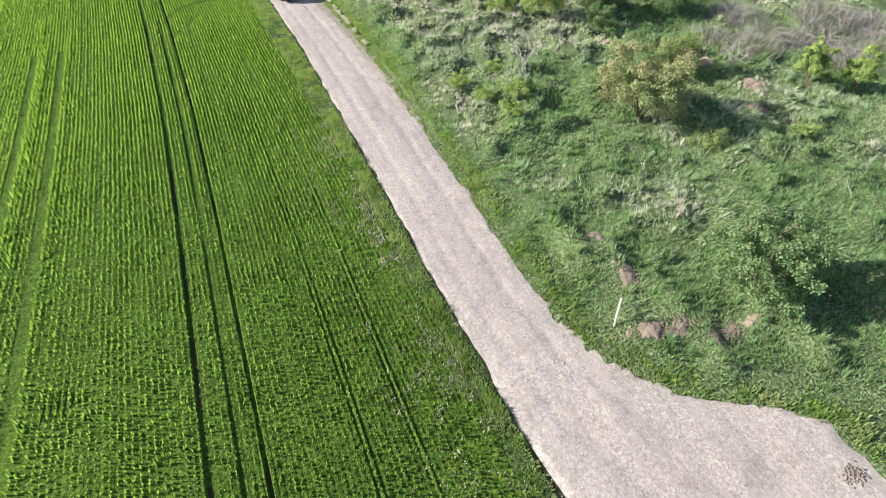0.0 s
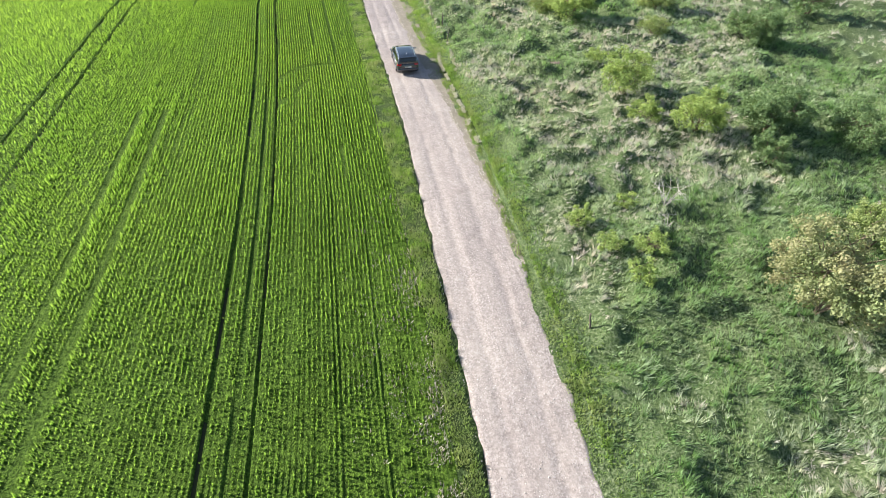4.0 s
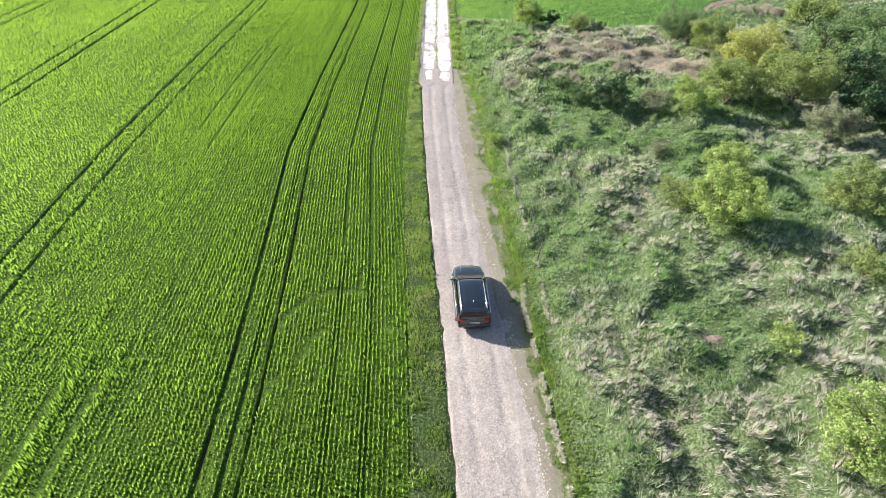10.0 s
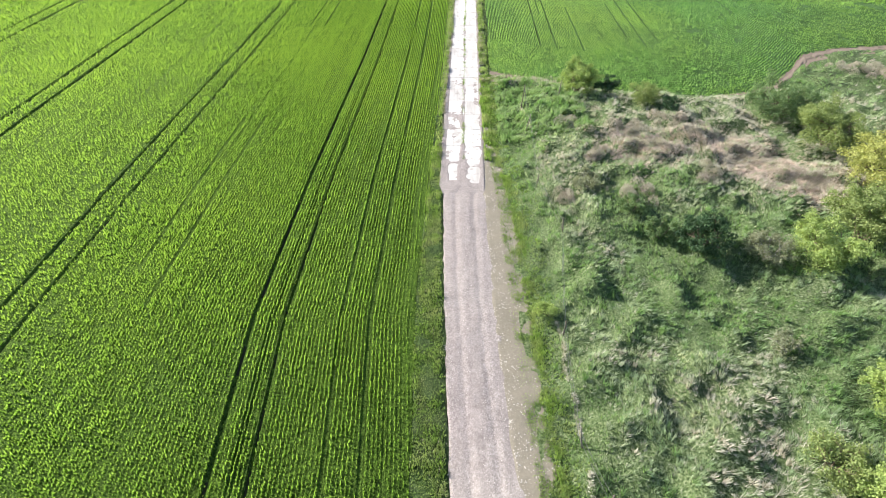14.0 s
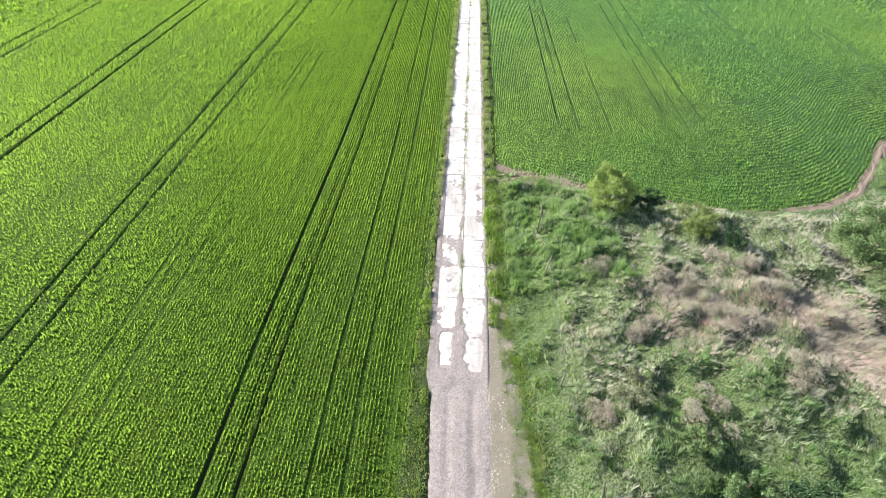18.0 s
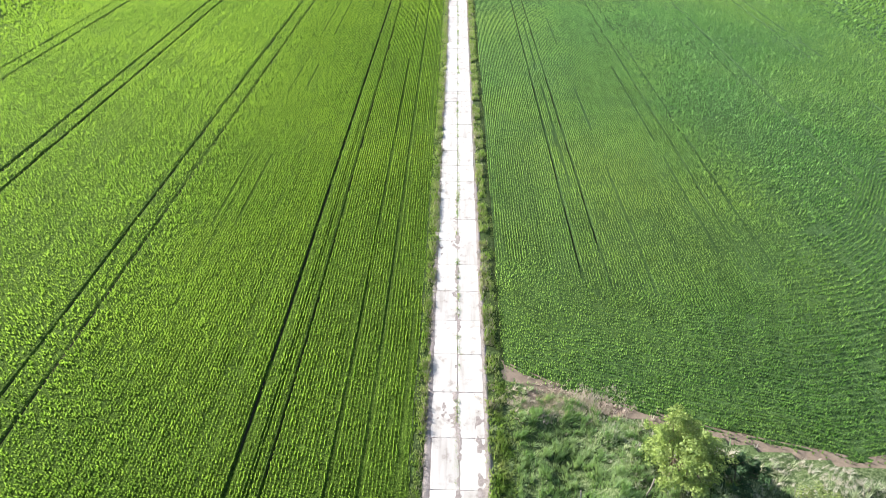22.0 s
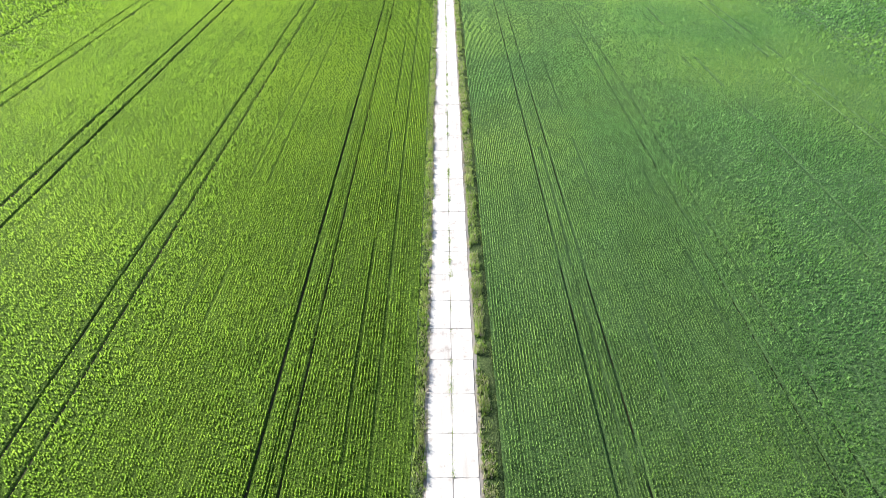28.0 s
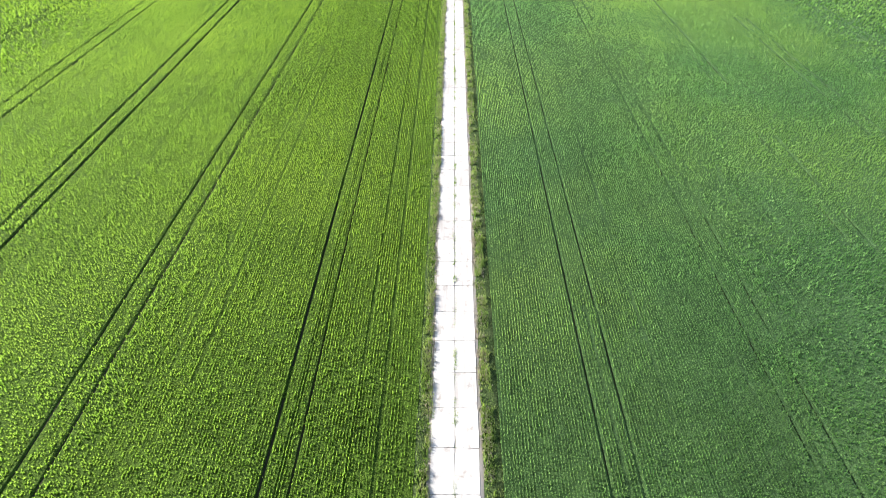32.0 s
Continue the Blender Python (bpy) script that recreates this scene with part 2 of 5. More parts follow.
def concrete_material():
    m, nt, p = shader("concrete")
    o = nt.nodes.new("ShaderNodeObjectInfo")
    base = mix(nt, o.outputs["Random"], (0.5, 0.475, 0.465), (0.62, 0.6, 0.585))
    spots = ramp(nt, place_noise(nt, 1.4, 6.0, 0.7), [(0.30, (0.62, 0.58, 0.55)), (0.46, (1, 1, 1))])
    grain = ramp(nt, place_noise(nt, 30.0, 3.0), [(0.2, (0.88, 0.87, 0.86)), (0.7, (1, 1, 1))])
    streak = ramp(nt, place_noise(nt, 1.0, 3.0, 0.6, (2.2, 0.25, 1)), [(0.3, (0.8, 0.78, 0.76)), (0.5, (1, 1, 1))])
    col = mix(nt, 1.0, mix(nt, 1.0, mix(nt, 1.0, base, spots, "MULTIPLY"), grain, "MULTIPLY"), streak, "MULTIPLY")
    nt.links.new(col, p.inputs["Base Color"])
    p.inputs["Roughness"].default_value = 0.85
    bump(nt, p, place_noise(nt, 40.0), 0.25, 0.01)
    return m


gravel, concrete = gravel_material(), concrete_material()
silt = soil_material("silt", (0.24, 0.21, 0.195), (0.31, 0.28, 0.26), (0.42, 0.385, 0.36), 6.0, 0.01)
stony_soil = soil_material("stony_soil", (0.1, 0.095, 0.06), (0.19, 0.17, 0.125), (0.33, 0.29, 0.245), 9.0, 0.05)

# ---- the plan ----
ROAD_L = [(-40, 2.2), (4, 1.65), (12, 1.4), (27, 1.15), (40, 0.85), (48, 0.45), (57, -0.2), (63, -0.6), (76, -1.3), (88, -1.75), (400, -1.75)]
ROAD_R = [(-40, 26), (-8, 20), (-2, 13), (0.7, 12.2), (2.5, 12.0), (3.4, 11.2), (4.5, 9.6), (5.5, 7.9), (6.8, 7.0), (8, 6.3), (9.2, 5.85), (12, 5.55), (16, 5.5), (20, 5.7),
          (28, 5.6), (34, 5.4), (40, 5.05), (46, 4.5), (50, 4.05), (56, 3.5), (64, 2.75), (70, 2.35), (75, 2.2), (88, 1.9), (400, 1.75)]
CROP_L = [(-40, 1.6), (4, 1.05), (8, 0.95), (27, 0.3), (46, -0.95), (60, -1.85), (71, -2.45), (86, -2.45), (110, -2.25), (400, -2.25)]
FIELD_R = [(2, 107.5), (4.2, 106.3), (7, 104.9), (15, 102.5), (21.8, 101.0), (26, 101.6), (29.4, 102.6), (33, 105), (36, 108.4), (40, 113.8), (45, 116.3), (60, 119), (140, 128)]
BANK = [(-50, 0), (10, 0), (25, 0.35), (45, 0.7), (75, 0.8), (84, 1.3), (95, 1.5), (99, 1.0), (104, 0), (500, 0)]

SHOULDER = [(-40, 0.0), (26, 0.0), (36, 0.25), (46, 0.7), (58, 1.1), (70, 1.6), (80, 1.6), (85, 1.2), (90, 0.5), (96, 0.25), (400, 0.2)]


def edge_r(y):
    """Where the grass begins beside the lane, past its stony shoulder."""
    return lerp(y, ROAD_R) + lerp(y, SHOULDER)


def bank(x, y):
    """The height of the rough meadow, which rises beside the lane."""
    return lerp(y, BANK) * step(3.4, 8.5, x) * (1 - 0.7 * step(18, 40, x))


def meadow_height(x, y):
    edge = step(0.0, 2.5, x - edge_r(y)) * step(0.0, 3.0, lerp(x, FIELD_R) - y)
    rough_ground = (field_noise(x, y, 2.6, 1) - 0.45) * 0.55 + (field_noise(x, y, 1.15, 2) ** 1.5 - 0.35) * 0.85
    return np.maximum(bank(x, y) + edge * rough_ground + 0.02, 0.01 - 0.1 * (1 - edge))


def bend(x, y):
    """How far the drill rows of the left field swing with the lane."""
    b = lerp(y, [(-20, 3.3), (8, 3.1), (22, 2.8), (34, 2.4), (48, 1.6), (56, 1.0), (70, -0.3), (85, -0.4), (110, 0), (400, 0)])
    return b * np.clip(1 - (-x - 12) / 26, 0.1, 1)


# ---- ground, lane and slabs ----
G = 2000.0
gx = np.concatenate([[-G], np.linspace(-160, 160, 33), [G]])
gy = np.concatenate([[-G], np.linspace(-60, 420, 49), [G]])
X, Y = np.meshgrid(gx, gy)
tagged(new("ground", grid_mesh("ground", X, Y, 0 * X - 0.06 + 0.02 * field_noise(X, Y, 15, 3), shaded_field_soil)), "soil under the young crop, canopy shade put into its dark green-brown colour", kind="structure")

yy = np.arange(-25, 89.01, 0.25)
uu = np.linspace(0, 1, 46)
Y, U = np.meshgrid(yy, uu, indexing="ij")
left = lerp(yy, ROAD_L) + (field_noise(yy, yy * 0, 0.6, 4) - 0.5) * 0.14 + (field_noise(yy, yy * 0, 3.0, 5) - 0.5) * 0.08
right = lerp(yy, ROAD_R) + (field_noise(yy, yy * 0, 0.6, 6) - 0.5) * 0.26 + (field_noise(yy, yy * 0, 2.6, 7) - 0.5) * 0.12 + (field_noise(yy, yy * 0, 0.55, 17) - 0.4) * 0.9 * step(10, 6.5, yy)
X = left[:, None] * (1 - U) + right[:, None] * U
Z = 0.015 + 0.05 * np.sin(math.pi * U) + (field_noise(X, Y, 1.3, 8) - 0.5) * 0.05 + (field_noise(X, Y, 0.35, 9) - 0.5) * 0.02
Z -= 0.03 * np.exp(-((U - 0.3) / 0.06) ** 2) + 0.03 * np.exp(-((U - 0.68) / 0.06) ** 2)
Z -= 0.16 * step(0.06, 0.0, U) + 0.1 * step(0.95, 1.0, U)
road = tagged(new("road", grid_mesh("road", X, Y, Z, gravel)), "pale pinkish gravel farm lane with worn wheel tracks", kind="structure")

ys = np.arange(27, 97, 0.4)
U = np.linspace(0, 1, 21)[None, :]
X = (lerp(ys, ROAD_R) - 0.4)[:, None] * (1 - U) + (edge_r(ys) + 0.5 + 0.3 * field_noise(ys, ys * 0, 1.1, 12))[:, None] * U
Y = ys[:, None] + 0 * U
Z = 0.0 + 0.03 * (field_noise(X, Y, 0.5, 13) - 0.5) + 0.035 - 0.03 * step(0.06, 0.0, U) - 0.06 * step(0.8, 1.0, U)
tagged(new("shoulder", grid_mesh("shoulder", X, Y, Z, stony_soil)), "stony brown shoulder between lane and grass", kind="structure")

# the bed on which the slabs lie
yb = np.arange(88, 420.1, 0.5)
ub = np.linspace(-1, 1, 15)
Y, U = np.meshgrid(yb, ub, indexing="ij")
X = U * (1.85 + 0.25 * (field_noise(Y, U * 0 + np.sign(U) * 9, 1.7, 11) - 0.3))
Z = 0.04 + 0 * X - 0.12 * step(0.9, 1.0, np.abs(U))
bed = tagged(new("road_bed", grid_mesh("road_bed", X, Y, Z, silt)), "grey dirt bed under and beside the concrete slabs", kind="structure")

meadow_x, meadow_y = np.meshgrid(np.concatenate([np.arange(0.6, 40, 0.36), np.arange(40, 90, 0.9), np.arange(90, 171, 4.0)]), np.concatenate([np.arange(-90, -30, 4.0), np.arange(-30, 0, 0.8), np.arange(0, 130, 0.4)]))
mh = meadow_height(meadow_x, meadow_y)
outside = (meadow_x < edge_r(meadow_y) - 0.55) | (meadow_y > lerp(meadow_x, FIELD_R) - 0.2)
mh = np.where(meadow_x < edge_r(meadow_y) + 0.35, -0.03 + 0.1 * field_noise(meadow_x, meadow_y, 0.75, 14), mh)
mh = np.where(outside, -0.12, mh)
tagged(new("meadow", grid_mesh("meadow", meadow_x, meadow_y, mh, meadow_mass)), "rough uneven meadow ground beside the lane", kind="structure")

# concrete slabs, two abreast
JOINTS = [84.55, 87.5, 90.41, 93.47]
for y1, n in ((102.24, 3), (105.24, 1), (122.42, 6), (125.4, 1), (150.94, 9), (162.69, 4), (171.25, 3), (174.13, 1), (340, 57)):
    y0 = JOINTS[-1]
    JOINTS += [y0 + (y1 - y0) * (k + 1) / n for k in range(n)]


def slab_mesh(seed):
    r = random.Random(seed)
    bm = bmesh.new()
    w, l, h, n = 0.752, 0.4985, 0.07, 6
    ring = []
    for sx, sy, along in ((-1, -1, (1, 0)), (1, -1, (0, 1)), (1, 1, (-1, 0)), (-1, 1, (0, -1))):
        for k in range(n):
            chip = r.choice((0, 0, 0, 0.008, 0.02)) + (0.03 * r.random() if k == 0 else 0)
            ring.append((sx * w + along[0] * 2 * w * k / n - sx * chip, sy * l + along[1] * 2 * l * k / n - sy * chip * 0.4))
    top = [bm.verts.new((x * 0.99, y * 0.998, h)) for x, y in ring]
    rim = [bm.verts.new((x, y, h - 0.015)) for x, y in ring]
    low = [bm.verts.new((x, y, -0.08)) for x, y in ring]
    bm.faces.new(top)
    for a, b in ((top, rim), (rim, low)):
        for k in range(len(ring)):
            q = (k + 1) % len(ring)
            bm.faces.new((b[k], b[q], a[q], a[k]))
    bmesh.ops.recalc_face_normals(bm, faces=bm.faces)
    me = bpy.data.meshes.new("slab")
    bm.to_mesh(me)
    bm.free()
    me.materials.append(concrete)
    return me


slab_kinds = [slab_mesh(k) for k in range(6)]
lane_top = tagged(new("road_slabs", None), "worn pale concrete slab lane, two slabs abreast", kind="structure")
rs = random.Random(3)
for k in range(len(JOINTS) - 1):
    y0, y1 = JOINTS[k], JOINTS[k + 1]
    for side in (-1, 1):
        s = new("slab", rs.choice(slab_kinds))
        s.parent = lane_top
        s.location = (side * 0.765 + rs.uniform(-0.012, 0.012) + (0.1 if y0 < 100 else 0), (y0 + y1) / 2, rs.uniform(-0.008, 0.006))
        s.rotation_euler = (rs.uniform(-0.003, 0.003), rs.uniform(-0.004, 0.004), rs.uniform(-0.003, 0.003))
        s.scale = (1, y1 - y0 - 0.008, 1)


# silt washed over the first slabs and along their joint, rising through where it lies thick
X, Y = np.meshgrid(np.arange(-1.95, 1.96, 0.06), np.arange(82.0, 128, 0.1))
ragged = field_noise(X, Y, 0.16, 21) * 0.45 + field_noise(X * 2.2, Y, 0.9, 22) * 0.55 - 0.5
drift = 0.62 * np.exp(-((X + 0.02 - 0.12 * np.sin(Y * 0.7)) / 0.2) ** 2) * (1 - 0.55 * step(96, 122, Y))
drift += 0.85 * step(-1.36, -1.66, X) * (1 - 0.5 * step(104, 126, Y)) + 0.8 * step(1.3, 1.75, X) * step(88, 92, Y) * (1 - 0.5 * step(110, 126, Y))
first = step(89.5, 87.8, Y)
drift += first * (1.0 * np.exp(-((X - 0.08) / 0.34) ** 2) + 0.9 * step(-0.95, -1.25, X) + 0.8 * step(1.25, 1.5, X)) + 1.1 * np.exp(-((Y - 87.62) / 0.24) ** 2) * (X < 0.3) + 0.8 * np.exp(-((Y - 87.1) / 0.3) ** 2) * (X > 0.3)
drift += 1.2 * step(85.6, 84.2, Y + 1.2 * (field_noise(X, Y, 0.6, 25) - 0.5)) + 0.4 * np.exp(-((X - 1.15) / 0.25) ** 2) * np.exp(-((Y - 102.5) / 4.0) ** 2)
drift += 0.12 * (field_noise(X, Y, 3.0, 23) - 0.3) + 1.1 * step(108, 88, Y) * (1 - 0.75 * step(89.5, 87.8, Y)) * (field_noise(X * 1.3, Y * 0.8, 0.85, 26) - 0.42) - 0.25 * step(89.5, 87.8, Y)
Z = 0.068 + 0.05 * np.clip(drift + 0.9 * ragged - 0.36, -1.2, 0.42) - 0.12 * step(84.2, 82.4, Y + 0.7 * (field_noise(X, Y, 0.6, 24) - 0.5)) - 0.12 * step(1.7, 1.95, np.abs(X))
tagged(new("silt", grid_mesh("silt", X, Y, Z, gravel)), "grey silt washed over the slab edges and joint", kind="structure")

# the green strips beside crop and lane
ys = np.arange(2, 311, 0.5)
for name, inner, outer in (("verge", np.where(ys < 88, lerp(ys, ROAD_L) + 0.2 + 0.3 * (field_noise(ys, ys * 0, 1.2, 16) - 0.5), -1.7), lerp(ys, CROP_L) - 0.35), ("verge", 1.72 + 0 * ys, 3.0 + 0 * ys)):
    U = np.linspace(0, 1, 11)[None, :]
    far_side = (ys > 104) | (outer < 2.9)
    X = (inner[:, None] * (1 - U) + outer[:, None] * U)[far_side]
    Y = (ys[:, None] + 0 * U)[far_side]
    Z = 0.05 * np.sin(math.pi * U) + 0.12 * (field_noise(X, Y, 0.7, 15) - 0.3) - 0.09 * step(0.88, 1.0, U) - 0.05 * step(0.15, 0.0, U)
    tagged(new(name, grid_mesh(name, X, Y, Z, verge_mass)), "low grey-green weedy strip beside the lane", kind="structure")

# ---- the car: origin on the ground under its middle, nose to +y ----
car_paint = plain("car_paint", (0.009, 0.014, 0.022), 0.16, 0.0)
car_paint.node_tree.nodes["Principled BSDF"].inputs["Coat Weight"].default_value = 1.0
car_paint.node_tree.nodes["Principled BSDF"].inputs["Coat Roughness"].default_value = 0.04
dark_glass = plain("dark_glass", (0.006, 0.008, 0.01), 0.05)
chrome = plain("chrome", (0.75, 0.76, 0.78), 0.18, 1.0)
black_plastic = plain("black_plastic", (0.015, 0.015, 0.016), 0.55)
rubber = plain("rubber", (0.02, 0.019, 0.018), 0.85, vary=0.3)
alloy = plain("alloy", (0.55, 0.55, 0.56), 0.35, 0.9)
red_lamp = plain("red_lamp", (0.42, 0.012, 0.018), 0.15)
clear_lamp = plain("clear_lamp", (0.55, 0.57, 0.6), 0.08, 0.3)
white_plate = plain("white_plate", (0.78, 0.78, 0.76), 0.4)
ink = plain("ink", (0.03, 0.03, 0.035), 0.5)


def loft(rings, close=False):
    """A closed skin through rings of equal length."""
    bm = bmesh.new()
    vs = [[bm.verts.new(p) for p in r] for r in rings]
    n = len(rings[0])
    for a, b in zip(vs, vs[1:]):
        for k in range(n):
            q = (k + 1) % n
            bm.faces.new((a[k], a[q], b[q], b[k]))
    bm.faces.new(list(reversed(vs[0])))
    bm.faces.new(vs[-1])
    bmesh.ops.recalc_face_normals(bm, faces=bm.faces)
    for f in bm.faces:
        f.smooth = True
    return bm


def box(sx, sy, sz, at=(0, 0, 0), bevel=0.01, turn=None):
    bm = bmesh.new()
    bmesh.ops.create_cube(bm, size=1)
    bmesh.ops.scale(bm, vec=(sx, sy, sz), verts=bm.verts)
    if bevel:
        bmesh.ops.bevel(bm, geom=bm.edges[:], offset=bevel, segments=2, affect="EDGES", profile=0.5)
    if turn:
        bmesh.ops.rotate(bm, cent=(0, 0, 0), matrix=Euler([radians(a) for a in turn]).to_matrix(), verts=bm.verts)
    bmesh.ops.translate(bm, vec=at, verts=bm.verts)
    return bm


def slab_panel(corners, thick=0.012):
    """A thin panel with rounded rim on four or more corners, thickened outwards."""
    bm = bmesh.new()
    f = bm.faces.new([bm.verts.new(c) for c in corners])
    f.normal_update()
    n = f.normal.copy()
    r = bmesh.ops.extrude_face_region(bm, geom=[f])
    bmesh.ops.translate(bm, vec=n * thick, verts=[v for v in r["geom"] if isinstance(v, bmesh.types.BMVert)])
    bmesh.ops.recalc_face_normals(bm, faces=bm.faces)
    return bm


def car_body_ring(y, w, top, low, belly):
    half = [(0.0, top + 0.02), (0.45 * w, top + 0.014), (0.78 * w, top - 0.01), (0.93 * w, top - 0.06), (0.985 * w, top - 0.16),
            (w, (top + low) / 2 + 0.04), (0.985 * w, low + 0.1), (0.94 * w, low), (0.6 * w, belly)]
    return [(x, y, z) for x, z in half] + [(-x, y, z) for x, z in reversed(half[1:])]


def build_car():
    car = tagged(new("estate_car", None), "black estate car with silver roof rails parked on the gravel lane", "car")
    B = [(-2.31, 0.66, 0.62, 0.36, 0.36), (-2.29, 0.80, 0.78, 0.30, 0.30), (-2.22, 0.86, 0.93, 0.26, 0.24), (-2.05, 0.89, 0.99, 0.24, 0.22), (-1.6, 0.905, 1.0, 0.24, 0.2),
         (-0.8, 0.91, 0.99, 0.23, 0.2), (0.0, 0.91, 0.97, 0.23, 0.2), (0.75, 0.905, 0.96, 0.23, 0.2), (1.0, 0.9, 0.945, 0.24, 0.2), (1.35, 0.895, 0.91, 0.24, 0.2),
         (1.75, 0.87, 0.86, 0.24, 0.2), (2.05, 0.81, 0.79, 0.24, 0.22), (2.2, 0.73, 0.71, 0.25, 0.24), (2.28, 0.62, 0.6, 0.3, 0.3), (2.31, 0.5, 0.52, 0.36, 0.36)]
    body = part("body", loft([car_body_ring(*b) for b in B]), car_paint, car)

    def cabin_ring(y, wl, wr, zl, zr):
        half = [(0, zr), (0.5 * wr, zr - 0.008), (0.85 * wr, zr - 0.03), (wr, zr - 0.08), ((wr + wl) / 2 + 0.015, (zr + zl) / 2), (wl, zl)]
        return [(x, y, z) for x, z in half] + [(-x, y, z) for x, z in reversed(half[1:])]
    C = [(-2.27, 0.8, 0.7, 0.9, 1.0), (-2.22, 0.82, 0.715, 0.9, 1.22), (-2.14, 0.835, 0.715, 0.9, 1.385), (-2.02, 0.84, 0.715, 0.9, 1.425), (-1.3, 0.855, 0.725, 0.9, 1.46),
         (-0.5, 0.855, 0.73, 0.9, 1.475), (0.0, 0.855, 0.725, 0.9, 1.455), (0.2, 0.855, 0.72, 0.9, 1.42), (0.5, 0.85, 0.74, 0.9, 1.28), (0.82, 0.84, 0.77, 0.89, 1.09), (1.08, 0.82, 0.78, 0.88, 0.95)]
    part("cabin", loft([cabin_ring(*c) for c in C]), car_paint, car)
    # windows
    part("windscreen", slab_panel([(-0.64, 0.34, 1.385), (0.64, 0.34, 1.385), (0.73, 0.98, 1.035), (0.4, 1.06, 1.0), (-0.4, 1.06, 1.0), (-0.73, 0.98, 1.035)][::-1], 0.022), dark_glass, car)
    part("rear_window", slab_panel([(-0.6, -2.175, 1.355), (0.6, -2.175, 1.355), (0.68, -2.268, 1.06), (-0.68, -2.268, 1.06)], 0.022), dark_glass, car)
    for s in (-1, 1):
        for y0, y1, y2, y3 in ((-0.12, 0.86, 0.3, -0.12), (-1.05, -0.2, -0.2, -1.05), (-2.12, -1.13, -1.13, -2.02)):
            c = [(s * 0.86, y0, 1.0), (s * 0.86, y1, 1.0), (s * 0.757, y2, 1.345), (s * 0.757, y3, 1.345)]
            part("side_window", slab_panel(c if s > 0 else c[::-1], 0.012), dark_glass, car)
        rail = loft([[(s * 0.66 + dx, y, z + dz) for dx, dz in ((-0.022, 0), (0.022, 0), (0.018, 0.035), (-0.018, 0.035))]
                     for y, z in ((-2.0, 1.385), (-1.92, 1.44), (-1.2, 1.47), (-0.5, 1.48), (0.0, 1.46), (0.1, 1.42), (0.18, 1.38))])
        part("roof_rail", rail, chrome, car, "silver roof rail")
        part("window_trim", loft([[(s * 0.885 + dx, y, 0.985 + dz) for dx, dz in ((-0.02, -0.012), (0.012, -0.012), (0.012, 0.012), (-0.02, 0.012))] for y in (-1.98, -1.0, 0.0, 0.9)]), chrome, car, "thin chrome trim")
        mirror = part("door_mirror", box(0.22, 0.12, 0.14, (s * 0.99, 0.66, 1.02), 0.04), car_paint, car)
        part("mirror_glass", box(0.15, 0.012, 0.1, (s * 0.99, 0.597, 1.02), 0.003), clear_lamp, mirror)
        part("headlight", box(0.34, 0.22, 0.12, (s * 0.6, 2.1, 0.67), 0.04, (0, 0, -s * 22)), clear_lamp, car, "clear headlight")
        part("tail_light", box(0.34, 0.14, 0.17, (s * 0.68, -2.22, 0.84), 0.04, (0, 0, s * 20)), red_lamp, car, "red tail light")
        for y in (-0.95, -0.05):
            part("door_handle", box(0.03, 0.2, 0.03, (s * 0.912, y, 0.86), 0.01), chrome, car)
        part("door_seam", box(0.012, 0.014, 0.6, (s * 0.904, -0.16, 0.62), 0), black_plastic, car)
        part("side_sill", box(0.05, 2.3, 0.09, (s * 0.89, -0.05, 0.26), 0.02), black_plastic, car)
        for y in (-1.37, 1.42):
            wheel = new("wheel", None)
            wheel.parent = car
            bm = bmesh.new()
            prof = [(0.2, -0.1), (0.3, -0.11), (0.322, -0.08), (0.326, 0), (0.322, 0.08), (0.3, 0.11), (0.2, 0.1)]
            tyre = loft([[(s * 0.815 + px, y + r * math.cos(a), 0.326 + r * math.sin(a)) for a in np.linspace(0, 2 * math.pi, 28, endpoint=False)] for r, px in prof])
            part("tyre", tyre, rubber, wheel)
            rim = loft([[(s * (0.815 + px), y + r * math.cos(a), 0.326 + r * math.sin(a)) for a in np.linspace(0, 2 * math.pi, 24, endpoint=False)] for r, px in ((0.225, 0.06), (0.222, 0.112), (0.2, 0.108), (0.19, 0.07), (0.02, 0.06))])
            bm.free()
            part("rim", rim, black_plastic, wheel)
            sp = bmesh.new()
            for k in range(5):
                one = box(0.022, 0.055, 0.19, (0, 0, 0.11), 0.008)
                bmesh.ops.rotate(one, cent=(0, 0, 0), matrix=Matrix.Rotation(2 * math.pi * k / 5, 3, "X"), verts=one.verts)
                bmesh.ops.translate(one, vec=(s * 0.918, y, 0.326), verts=one.verts)
                tmp = bpy.data.meshes.new("spoke")
                one.to_mesh(tmp)
                one.free()
                sp.from_mesh(tmp)
                bpy.data.meshes.remove(tmp)
            part("spokes", sp, alloy, wheel, "silver alloy spokes")
            arch_rings = [[(s * (0.912 + dx), y + r * math.cos(a), 0.326 + r * math.sin(a)) for r, dx in ((0.35, -0.03), (0.39, -0.03), (0.385, 0.008), (0.355, 0.008))] for a in np.linspace(0.1, math.pi - 0.1, 14)]
            part("wheel_arch", loft(arch_rings), car_paint, car)
    part("rear_bumper", box(1.66, 0.16, 0.2, (0, -2.28, 0.46), 0.06), car_paint, car)
    part("front_bumper", box(1.4, 0.16, 0.2, (0, 2.24, 0.4), 0.06), car_paint, car)
    part("diffuser", box(1.1, 0.08, 0.1, (0, -2.31, 0.32), 0.02), black_plastic, car)
